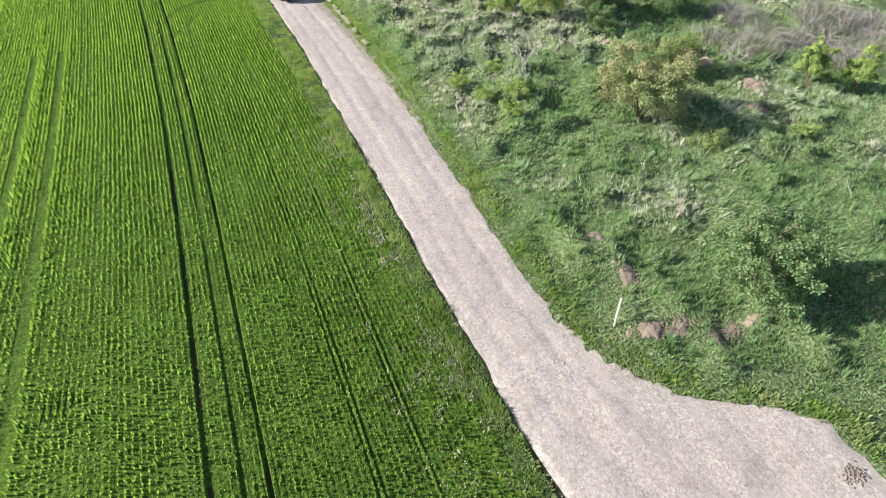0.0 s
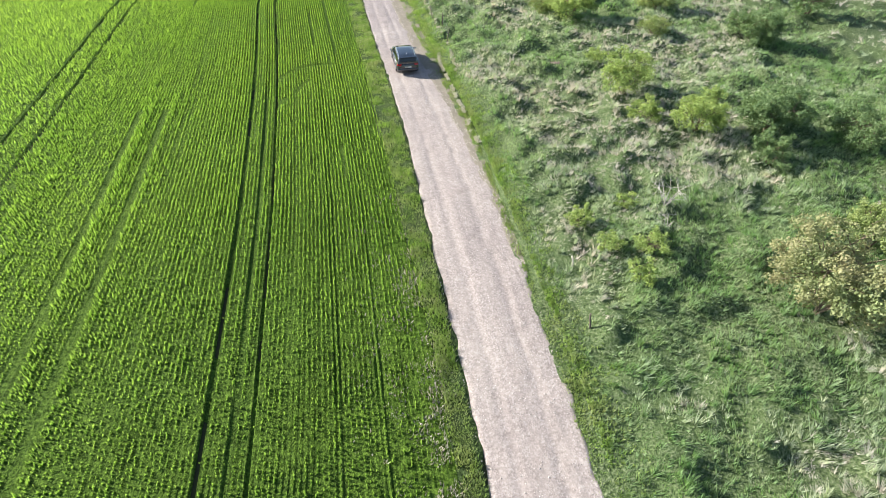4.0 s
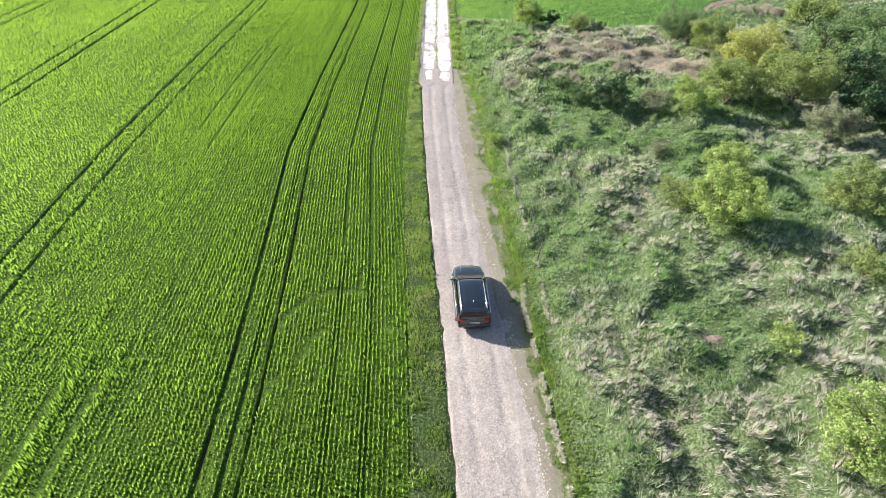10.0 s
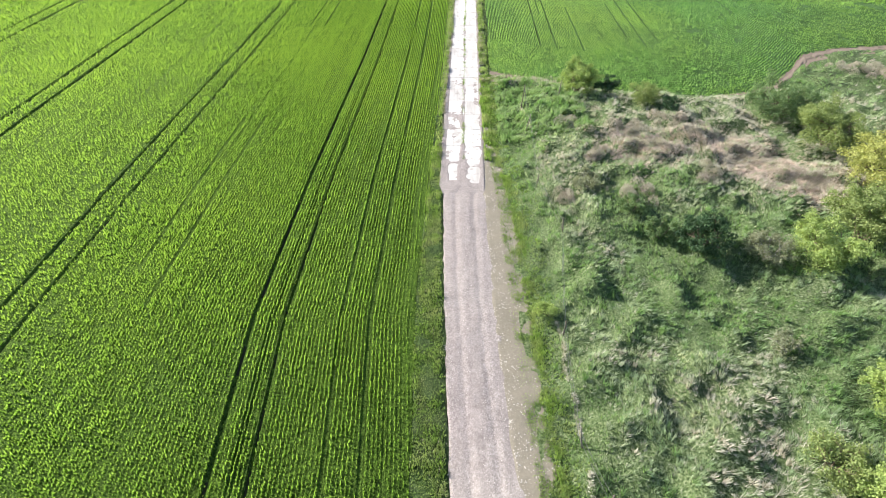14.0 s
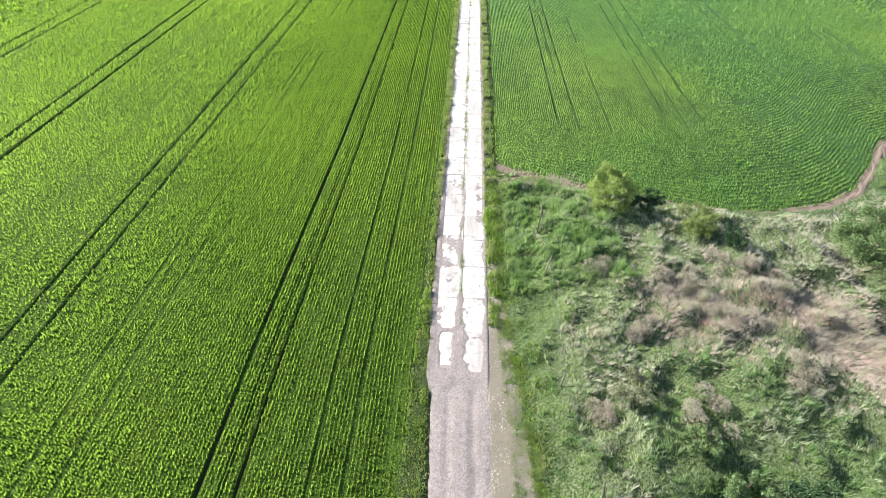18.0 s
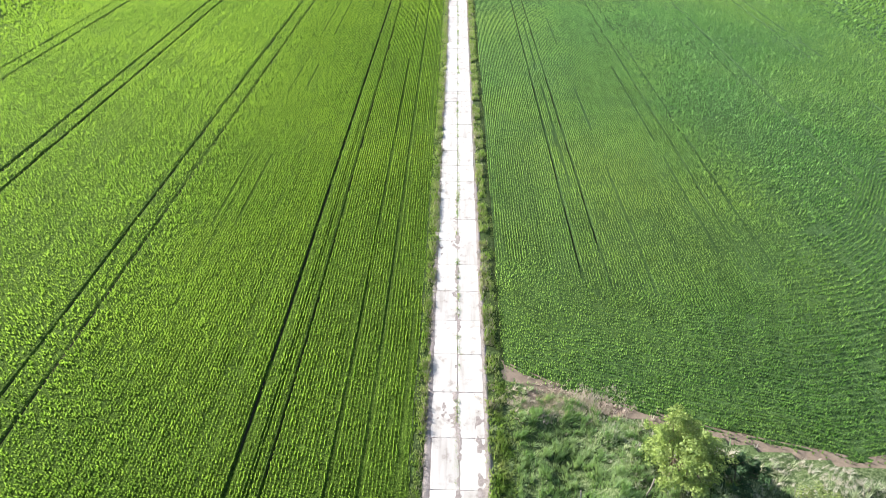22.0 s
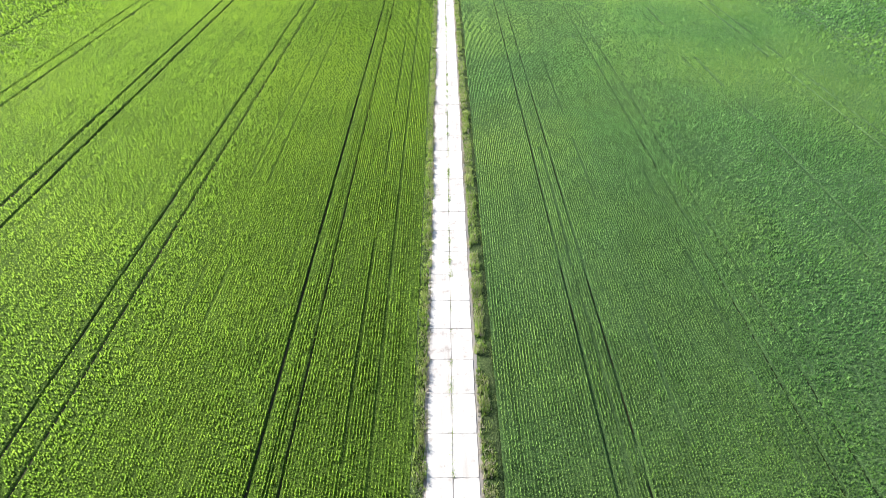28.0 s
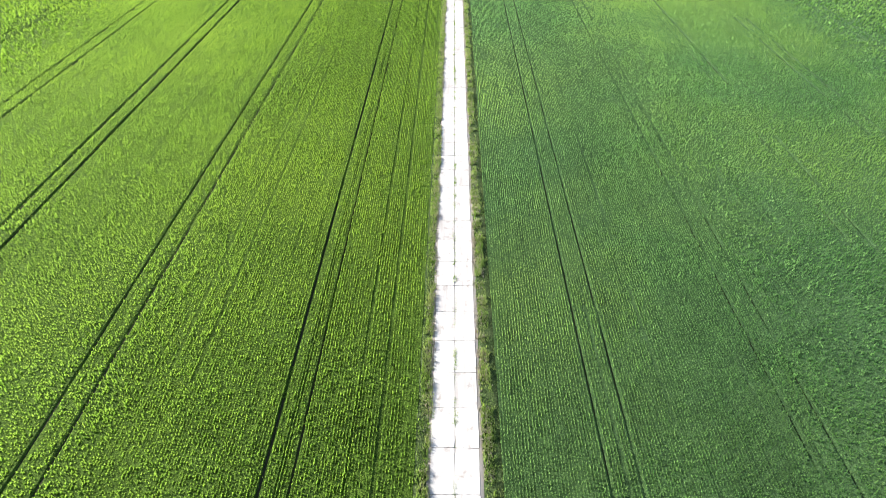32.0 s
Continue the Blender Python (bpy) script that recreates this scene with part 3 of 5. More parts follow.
    for x in (-0.2, 0.2):
        part("grille", box(0.26, 0.06, 0.15, (x, 2.27, 0.6), 0.03), black_plastic, car)
    plate = part("number_plate", box(0.52, 0.015, 0.11, (0, -2.335, 0.66), 0.004), white_plate, car, "white number plate")
    for x, w in ((-0.17, 0.1), (-0.05, 0.08), (0.06, 0.08), (0.17, 0.08)):
        part("plate_bar", box(w, 0.006, 0.06, (x, -2.345, 0.66), 0), ink, plate)
    part("badge", box(0.07, 0.02, 0.07, (0, -2.262, 0.9), 0.02), chrome, car)
    part("antenna_fin", loft([[(dx * q, y, 1.455 + 0.075 * (1 - q)) for dx, y in ((-0.03, -1.62), (0.03, -1.62), (0.018, -1.42 - 0.12 * (1 - q)), (-0.018, -1.42 - 0.12 * (1 - q)))] for q in (1.0, 0.6, 0.2)]), clear_lamp, car)
    part("rear_spoiler", box(1.26, 0.2, 0.03, (0, -2.14, 1.42), 0.012, (6, 0, 0)), car_paint, car)
    part("rear_wiper", box(0.4, 0.02, 0.02, (0.1, -2.275, 1.1), 0.004, (0, 8, 0)), black_plastic, car)
    part("cowl", box(1.3, 0.1, 0.03, (0, 1.1, 0.965), 0.01), black_plastic, car)
    part("bonnet_crease", loft([[(0.46 + dx + (y - 1.2) * -0.1, y, z + dz) for dx, dz in ((-0.02, 0.004), (0.02, 0.004), (0, 0.018))] for y, z in ((1.2, 0.935), (1.6, 0.9), (1.95, 0.83))]), car_paint, car)
    part("bonnet_crease", loft([[(-0.46 + dx - (y - 1.2) * -0.1, y, z + dz) for dx, dz in ((-0.02, 0.004), (0.02, 0.004), (0, 0.018))] for y, z in ((1.2, 0.935), (1.6, 0.9), (1.95, 0.83))]), car_paint, car)
    car.matrix_basis = pose(2.0, 52.55, 0.05, 0, 0, 2.5)
    return car


build_car()

# ---- bushes and saplings ----
bark = plain("bark", (0.16, 0.12, 0.085), 0.9, vary=0.4, size=20)
grey_bark = plain("grey_bark", (0.27, 0.25, 0.225), 0.9, vary=0.35, size=20)
bleached_bark = plain("bleached_bark", (0.38, 0.355, 0.33), 0.9, vary=0.3, size=20)
LEAVES = {
    "lime": plant("leaf_lime", (0.271, 0.371, 0.122), (0.400, 0.503, 0.177), through_light=0.42, clump=2.2),
    "green": plant("leaf_green", (0.141, 0.225, 0.100), (0.222, 0.321, 0.149), through_light=0.42, clump=2.2),
    "dark": plant("leaf_dark", (0.035, 0.079, 0.036), (0.070, 0.135, 0.057), through_light=0.25, clump=2.2),
    "olive": plant("leaf_olive", (0.200, 0.275, 0.100), (0.329, 0.398, 0.154), through_light=0.42, clump=2.2),
    "ochre": plant("leaf_ochre", (0.282, 0.270, 0.141), (0.388, 0.372, 0.209), (0.258, 0.316, 0.143), 0.5, 0.3, clump=2.2),
    "yellow": plant("leaf_yellow", (0.344, 0.386, 0.129), (0.487, 0.508, 0.183), through_light=0.42, clump=2.2),
    "grey": plant("leaf_grey", (0.211, 0.236, 0.152), (0.328, 0.349, 0.240), through_light=0.42, clump=2.2),
}
twig_mat = plant("twig", (0.17, 0.16, 0.152), (0.37, 0.35, 0.335), (0.2, 0.23, 0.125), 0.3, 0.1, 0.8)
WORDS = {"lime": "yellow-green", "green": "fresh green", "dark": "dark green", "olive": "olive-green", "ochre": "ochre-brown and green", "yellow": "yellow flowering", "grey": "grey-green"}


def limb(bm, p, q, r0, r1, sides=5):
    d = (q - p).normalized()
    u = d.orthogonal().normalized()
    v = d.cross(u)
    ring = lambda c, r: [bm.verts.new(c + (u * math.cos(t) + v * math.sin(t)) * r) for t in [2 * math.pi * k / sides for k in range(sides)]]
    a, b = ring(p, r0), ring(q, r1)
    for k in range(sides):
        bm.faces.new((a[k], a[(k + 1) % sides], b[(k + 1) % sides], b[k]))


def bush(x, y, w, h, tone, density=1.0, seed=0, name="bush"):
    r = random.Random(seed)
    g = np.random.default_rng(seed + 100)
    z0 = float(meadow_height(np.array(x), np.array(y))) - 0.05
    small = w < 2.6
    kind = "sapling" if small and name == "bush" else name
    thing = tagged(new(kind, None), "bare grey leafless twigs of a low meadow thicket" if tone == "bare" else "%s %s in spring leaf on the rough meadow" % (WORDS[tone], "sapling" if small else "spreading bush"), "shrub", "meadow bushes")
    bm = bmesh.new()
    ends = []
    stems = 4 if small else 7
    for s in range(stems):
        az = 2 * math.pi * (s + r.random()) / stems
        p = Vector((r.uniform(-0.1, 0.1) * w * 0.5, r.uniform(-0.1, 0.1) * w * 0.5, 0))
        q = Vector((math.cos(az) * w * 0.2, math.sin(az) * w * 0.2, h * r.uniform(0.4, 0.6)))
        rad = (0.012 * w + 0.01) * (0.75 if tone == "bare" else 1.0)
        limb(bm, p, q, rad, rad * 0.6)
        for b in range(3 if small else 5):
            a2 = az + r.uniform(-1.1, 1.1)
            reach = r.uniform(0.25, 0.47) * w
            e = Vector((math.cos(a2) * reach, math.sin(a2) * reach, h * r.uniform(0.35, 1.0) * (1.05 - 0.5 * (reach / (0.5 * w)) ** 2)))
            limb(bm, q, e, rad * 0.5, rad * 0.15, 4)
            ends.append(e)
            for c in range(2):
                f = e + Vector((r.uniform(-1, 1), r.uniform(-1, 1), r.uniform(0, 0.8))) * 0.11 * w
                limb(bm, e * 0.7 + q * 0.3, f, rad * 0.25, rad * 0.08, 3)
                ends.append(f)
    part("woody_stem", bm, {"grey": grey_bark, "bare": grey_bark if name == "thicket" else bleached_bark}.get(tone, bark), thing)
    if tone == "bare" and name == "thicket":
        k = int(75 * w)
        az, rr = g.uniform(0, 2 * math.pi, k), np.sqrt(g.uniform(0, 1, k)) * 0.55 * w
        c = np.stack([rr * np.cos(az), rr * np.sin(az), 0 * rr], 1)
        V, T = blades(c, 8, h * (1 - 0.5 * (rr / (0.55 * w)) ** 2) * g.uniform(0.25, 1.0, k), 0.03, 0.85)
        ob = new("brush", tri_mesh("brush", V, T, twig_mat))
        ob.parent = thing
    if tone != "bare":
        nl = 6 + int(2.2 * w)
        laz, lr = g.uniform(0, 2 * math.pi, nl), np.sqrt(g.uniform(0, 1, nl)) * 0.37 * w
        rad = w * g.uniform(0.11, 0.21, nl)
        lz = np.clip(h * (0.92 - 0.55 * (lr / (0.42 * w)) ** 2) * g.uniform(0.55, 1.0, nl) - 0.4 * rad, 0.35 * rad, None)
        lobes = np.concatenate([np.stack([lr * np.cos(laz), lr * np.sin(laz), lz], 1), np.array([tuple(e) for e in ends])])
        rad = np.concatenate([rad, np.full(len(ends), 0.06 * w + 0.05)])
        k = int(np.clip((300 if x > 34 else 1150) * density * w * h, 700, 23000))
        pick = g.choice(len(lobes), k, p=rad ** 2 / (rad ** 2).sum())
        n = g.normal(0, 1, (k, 3)) + np.array([0, 0, 0.35])
        n /= np.linalg.norm(n, axis=1)[:, None]
        depth = g.uniform(0.62, 1.06, k) * (0.78 + 0.4 * field_noise(n[:, 0] * 3 + pick * 5.1, n[:, 1] * 3 + n[:, 2] * 2, 1.0, seed))
        pos = lobes[pick] + n * (rad[pick] * depth)[:, None] * np.array([1, 1, 0.85])
        pos[:, 2] = np.clip(pos[:, 2], 0.06, None)
        size = g.uniform(0.036, 0.07, k) * (0.8 + 0.07 * w) * (1.7 if x > 34 else 1.0)
        face = n * 0.75 + g.normal(0, 0.5, (k, 3))
        face /= np.linalg.norm(face, axis=1)[:, None]
        d = np.cross(face, g.normal(0, 1, (k, 3)))
        d /= np.linalg.norm(d, axis=1)[:, None] + 1e-9
        e = np.cross(face, d)
        a, b = d * size[:, None], e * size[:, None] * 0.8
        V = np.stack([pos - a, pos + a * 0.4 + b, pos + a * 0.6 - b], 1).reshape(-1, 3)
        ob = new("crown", tri_mesh("crown", V, np.arange(3 * k).reshape(-1, 3), LEAVES[tone]))
        ob.parent = thing
    thing.matrix_basis = pose(x, y, z0, 0, 0, r.uniform(0, 360))
    return thing


BUSHES = [
    (18.0, 21.8, 5.7, 5.1, "ochre", 1.2), (23.6, 25.6, 3.4, 3.0, "olive", 1), (22.9, 33.4, 2.8, 2.4, "green", 1), (19.9, 37.2, 3.9, 2.8, "lime", 0.8), (17.1, 38.9, 2.4, 1.8, "lime", 0.8),
    (30.4, 20.7, 2.4, 3.7, "lime", 1.1), (32.7, 19.0, 2.4, 3.3, "lime", 1.1), (14.1, 8.4, 4.8, 3.4, "green", 1.3), (25.3, 16.3, 1.6, 1.0, "lime", 1), (19.9, 17.9, 2.6, 1.1, "olive", 0.6),
    (17.1, 42.7, 4.3, 3.1, "lime", 0.7), (24.6, 36.4, 4.9, 3.5, "green", 1), (18.5, 59.0, 5.4, 3.4, "lime", 1.1), (16.3, 61.4, 3.0, 1.9, "olive", 0.8), (21.0, 64.9, 3.7, 2.6, "lime", 1.1),
    (28.0, 60.5, 4.5, 3.1, "olive", 0.9), (33.0, 52.0, 5.4, 3.3, "green", 1), (15.3, 76.2, 3.4, 2.5, "dark", 1.3), (19.1, 75.3, 3.0, 2.1, "grey", 0.8), (22.4, 75.2, 4.6, 2.6, "lime", 1),
    (26.6, 78.0, 6.2, 4.0, "olive", 1), (32.0, 70.9, 4.5, 3.0, "grey", 1), (39.3, 71.7, 5.2, 3.8, "green", 1), (36.4, 73.6, 5.0, 3.5, "dark", 1), (32.6, 77.8, 7.4, 5.0, "olive", 1),
    (31.2, 83.8, 6.8, 5.2, "yellow", 1.1), (38.9, 81.2, 5.8, 4.0, "dark", 1), (43.6, 84.2, 6.9, 3.6, "green", 0.9), (51.0, 95.5, 8.0, 4.0, "green", 0.8), (29.6, 89.6, 5.8, 3.8, "olive", 1),
    (28.4, 95.2, 7.0, 3.1, "green", 1), (11.1, 100.4, 4.3, 3.3, "lime", 1.1), (13.7, 99.5, 2.3, 1.8, "dark", 1.3), (16.7, 97.1, 3.2, 2.0, "olive", 1), (18.6, 95.2, 2.3, 1.3, "dark", 1.1),
    (11.8, 79.9, 2.1, 1.3, "green", 1), (9.1, 82.6, 2.5, 1.5, "grey", 0.9), (13.1, 77.5, 2.4, 1.6, "green", 1.1), (4.9, 70.4, 1.7, 1.2, "lime", 0.9), (17.3, 68.1, 2.1, 1.0, "grey", 0.7),
    (24.5, 53.8, 3.0, 1.5, "olive", 0.8), (17.1, 48.3, 2.1, 1.0, "lime", 0.8), (9.2, 29.3, 1.6, 1.2, "lime", 0.9), (12.2, 30.3, 1.2, 1.2, "lime", 0.8), (10.1, 27.1, 1.6, 0.9, "lime", 0.8),
    (12.0, 26.6, 2.0, 1.1, "lime", 0.8), (10.6, 24.7, 1.7, 1.1, "lime", 0.8), (47.0, 74.0, 6.0, 4.0, "olive", 0.9), (44.0, 92.0, 6.0, 3.6, "green", 0.9), (41.0, 64.0, 5.0, 3.2, "olive", 0.9),
    (36.6, 90.0, 5.0, 3.2, "grey", 0.9), (57.0, 88.0, 7.0, 4.2, "olive", 0.8), (42.0, 57.0, 4.5, 3.0, "green", 0.9), (48.0, 103.0, 7.0, 3.6, "olive", 0.8), (30.0, 34.5, 4.5, 3.0, "green", 0.9),
]
for k, (x, y, w, h, tone, dens) in enumerate(BUSHES):
    bush(x, y, 0.92 * w, 1.05 * h, tone, dens, seed=k)
bush(14.2, 29.7, 2.6, 1.9, "bare", seed=90, name="bare_shrub")
bush(13.4, 27.9, 1.8, 1.6, "bare", seed=91, name="bare_shrub")
bush(27.4, 24.3, 3.0, 2.2, "bare", seed=92, name="bare_shrub")
for k, (x, y, w) in enumerate(((30.4, 26.0, 3.6), (33.4, 27.2, 4.2), (36.6, 25.6, 4.4), (39.5, 27.5, 4.6), (36.0, 22.3, 3.6), (34.2, 31.0, 4.2), (39.4, 22.6, 4.0), (42.5, 25.0, 4.6), (29.6, 29.0, 3.0))):
    bush(x, y, w, 1.7, "bare", seed=120 + k, name="thicket")

# ---- fence posts, wire, stumps ----
old_wood = plain("old_wood", (0.2, 0.18, 0.15), 0.9, vary=0.4, size=15)
dark_wood = plain("dark_wood", (0.12, 0.1, 0.08), 0.9, vary=0.4, size=15)
pale_wood = plain("pale_wood", (0.62, 0.58, 0.5), 0.85, vary=0.25, size=15)
wire_steel = plain("wire_steel", (0.3, 0.29, 0.28), 0.5, 0.8)


def post(x, y, height, lean, material, label, radius=0.045):
    z = float(meadow_height(np.array(x), np.array(y))) - 0.1
    bm = bmesh.new()
    r = random.Random(int(x * 100 + y))
    pts = [Vector((lean[0] * t + r.uniform(-0.02, 0.02), lean[1] * t + r.uniform(-0.02, 0.02), (height + 0.1) * t)) for t in (0, 0.35, 0.7, 1.0)]
    rings = [[tuple(p + Vector((math.cos(a) * q, math.sin(a) * q, 0.02 * math.cos(a) if k == 3 else 0))) for a in np.linspace(0, 2 * math.pi, 9, endpoint=False)]
             for k, (p, q) in enumerate(zip(pts, (radius * 1.1, radius, radius * 0.95, radius * 0.85)))]
    bm.free()
    me = bpy.data.meshes.new("fence_post")
    b2 = loft(rings)
    b2.to_mesh(me)
    b2.free()
    me.materials.append(material)
    ob = tagged(new("fence_post", me), label, "post", "old fence posts")
    ob.location = (x, y, z)
    return Vector((x + lean[0], y + lean[1], z + height + 0.1))


POSTS = [(7.2, 8.9, 1.35, (0.22, 0.3), pale_wood, "pale leaning wooden fence post in the grass"), (7.3, 22.3, 0.9, (-0.1, 0.1), dark_wood, "short dark wooden fence post"),
         (7.85, 26.2, 0.8, (-0.2, -0.1), pale_wood, "broken pale post stump"), (6.2, 59.2, 1.3, (0.1, 0.2), dark_wood, "dark wooden fence post in tall grass"), (5.75, 62.3, 1.3, (-0.25, 0.25), old_wood, "leaning grey fence post"),
         (5.7, 68.9, 1.2, (0.05, 0.1), dark_wood, "dark wooden fence post in tall grass"), (5.5, 92.2, 1.5, (0.35, 0.25), old_wood, "slanting grey fence post"), (5.45, 96.8, 1.9, (0.15, 0.35), dark_wood, "tall leaning fence post"),
         (6.0, 98.2, 1.5, (-0.25, 0.2), old_wood, "slanting grey fence post"), (9.1, 98.6, 1.6, (0.12, 0.25), old_wood, "leaning grey fence post"), (6.7, 77.3, 1.1, (-0.1, 0.15), dark_wood, "dark wooden fence post in tall grass"),
         (6.05, 55.3, 1.2, (0.25, 0.3), dark_wood, "dark wooden fence post in tall grass"), (5.6, 83.5, 1.1, (0.1, 0.1), old_wood, "upright grey wooden fence post")]
tops = [post(*p) for p in POSTS]


def strand(p, q, sag, radius=0.012, n=10, name="fence_wire"):
    bm = bmesh.new()
    prev = None
    for k in range(n + 1):
        t = k / n
        c = p.lerp(q, t) - Vector((0, 0, sag * 4 * t * (1 - t)))
        ring = [bm.verts.new(c + Vector((math.cos(a) * radius, 0, math.sin(a) * radius))) for a in (0, 2.1, 4.2)]
        if prev:
            for j in range(3):
                bm.faces.new((prev[j], prev[(j + 1) % 3], ring[(j + 1) % 3], ring[j]))
        prev = ring
    me = bpy.data.meshes.new(name)
    bm.to_mesh(me)
    bm.free()
    me.materials.append(wire_steel)
    tagged(new(name, me), "rusty slack wire strung between old fence posts", "wire", "fence wires")


order = sorted(tops, key=lambda v: v.y)
order = [v for v in order if v.y > 50 and v.x < 7.5]
for a, b in zip(order, order[1:]):
    strand(a - Vector((0, 0, 0.15)), b - Vector((0, 0, 0.15)), 0.2)
    strand(a - Vector((0, 0, 0.65)), b - Vector((0, 0, 0.65)), 0.12)


def fallen_branch(x, y, length, heading, material, label):
    z = float(meadow_height(np.array(x), np.array(y)))
    bm = bmesh.new()
    d = Vector((math.cos(radians(heading)), math.sin(radians(heading)), 0.25))
    a = Vector((0, 0, 0.05))
    limb(bm, a, a + d * length * 0.6, 0.03, 0.022)
    limb(bm, a + d * length * 0.6, a + d * length + Vector((0, 0, 0.1)), 0.022, 0.01)
    limb(bm, a + d * length * 0.5, a + d * length * 0.75 + Vector((-d.y, d.x, 0.3)) * 0.3 * length, 0.014, 0.006)
    me = bpy.data.meshes.new("fallen_branch")
    bm.to_mesh(me)
    bm.free()
    me.materials.append(material)
    ob = tagged(new("fallen_branch", me), label, "branch")
    ob.location = (x, y, z)


fallen_branch(22.9, 11.0, 1.3, 60, grey_bark, "pale dead branch lying in the grass")
fallen_branch(22.5, 15.0, 1.2, 30, grey_bark, "bleached dead branch in the grass")
fallen_branch(8.1, 26.6, 0.9, 20, pale_wood, "broken pale branch in the grass")

# ---- stones, clods and plants, each kind as one mass ----
def pebbles(name, xs, ys, zs, size, material, label):
    n = len(xs)
    base = np.array([(1, 0, 0), (-1, 0, 0), (0, 1, 0), (0, -1, 0), (0, 0, 0.45), (0, 0, -0.6)], float)
    f = np.array([(0, 2, 4), (2, 1, 4), (1, 3, 4), (3, 0, 4), (2, 0, 5), (1, 2, 5), (3, 1, 5), (0, 3, 5)])
    a = rng.uniform(0, 2 * math.pi, n)
    c, s = np.cos(a)[:, None], np.sin(a)[:, None]
    b = base[None] * rng.uniform(0.6, 1.3, (n, 6, 1)) * size[:, None, None]
    V = np.stack([b[..., 0] * c - b[..., 1] * s, b[..., 0] * s + b[..., 1] * c, b[..., 2]], -1) + np.stack([xs, ys, zs], 1)[:, None]
    T = f[None] + 6 * np.arange(n)[:, None, None]
    tagged(new(name, tri_mesh(name, V.reshape(-1, 3), T.reshape(-1, 3), material)), label, kind="stuff")


stone_mat = plant("stone", (0.4, 0.355, 0.325), (0.66, 0.61, 0.575), through_light=0.0, rough=0.85)
n = 11000
ys = rng.uniform(0, 88, n)
u = np.clip(np.where(rng.random(n) < 0.5, rng.uniform(0.05, 0.97, n), rng.choice([0.07, 0.5, 0.85], n) + rng.normal(0, 0.09, n)), 0.02, 0.99)
xs = lerp(ys, ROAD_L) * (1 - u) + lerp(ys, ROAD_R) * u
keep = field_noise(xs, ys, 2.2, 31) + rng.uniform(-0.3, 0.3, n) > 0.5 + 0.25 * step(8, 3, ys)
xs, ys, u = xs[keep], ys[keep], u[keep]
pebbles("loose_stones", xs, ys, 0.03 + 0.05 * np.sin(math.pi * u), rng.uniform(0.01, 0.028, len(xs)) * rng.uniform(0.7, 1.3, len(xs)), stone_mat, "loose pale stones on the gravel lane")

n = 6500
ys = rng.uniform(27, 95, n)
u = rng.random(n) ** 1.4
xs = lerp(ys, ROAD_R) - 0.3 + (lerp(ys, SHOULDER) + 0.9) * u
pebbles("shoulder_stones", xs, ys, 0.03 + 0 * xs, rng.uniform(0.012, 0.05, n), stone_mat, "loose pale stones on the lane's stony shoulder")

CLODS = [(9.4, 13.6, 0.5, 0.6), (9.3, 10.9, 0.5, 0.5), (8.2, 8.2, 1.0, 0.42), (9.6, 7.9, 0.7, 0.38), (10.6, 6.9, 0.6, 0.36), (11.6, 7.0, 0.6, 0.36), (26.8, 21.6, 0.6, 1.2), (25.3, 19.6, 0.5, 0.9),
         (13.8, 49.0, 0.5, 0.4), (12.2, 26.9, 0.4, 0.4), (19.5, 25.4, 0.5, 0.5)]
cx, cy = [], []
for x, y, rx, ry in CLODS:
    m = int(330 * (rx * ry) ** 0.5)
    cx.append(x + rng.normal(0, rx * 0.6, m))
    cy.append(y + rng.normal(0, ry * 0.6, m))
cx.append(10.9 + rng.normal(0, 0.22, 150))
cy.append(1.0 + rng.normal(0, 0.14, 150))
cx, cy = np.concatenate(cx), np.concatenate(cy)
clod_mat = plant("clod", (0.15, 0.12, 0.097), (0.28, 0.23, 0.19), through_light=0.0, rough=0.95)
pebbles("soil_clods", cx, cy, np.maximum(meadow_height(cx, cy), 0.03) + 0.04, rng.uniform(0.015, 0.05, len(cx)), clod_mat, "heap of bare brown soil clods in the grass")


def bare_at(x, y):
    """How bare the meadow is there: over 1 on open soil."""
    b = 0 * x
    for cx0, cy0, rx, ry in CLODS:
        b = np.maximum(b, 1.7 * np.exp(-((x - cx0) / (rx * 1.2)) ** 2 - ((y - cy0) / (ry * 1.1)) ** 2))
    return b + 1.2 * (field_noise(x, y, 0.5, 33) - 0.5) + 0.7 * (field_noise(x, y, 0.2, 39) - 0.5)


for k, (x, y, rx, ry) in enumerate(CLODS):
    X, Y = np.meshgrid(np.arange(x - 2 * rx, x + 2 * rx, 0.09), np.arange(y - 2 * ry, y + 2 * ry, 0.09))
    Z = meadow_height(X, Y) - 0.03 + 0.1 * np.clip(bare_at(X, Y) - 0.9, -2, 0.8) + 0.14 * (field_noise(X, Y, 0.3, 34) - 0.5) + 0.06 * (field_noise(X, Y, 0.16, 38) - 0.5)
    tagged(new("bare_soil", grid_mesh("bare_soil", X, Y, Z, clod_soil)), "bare brown crumbly soil showing through the grass", kind="structure")
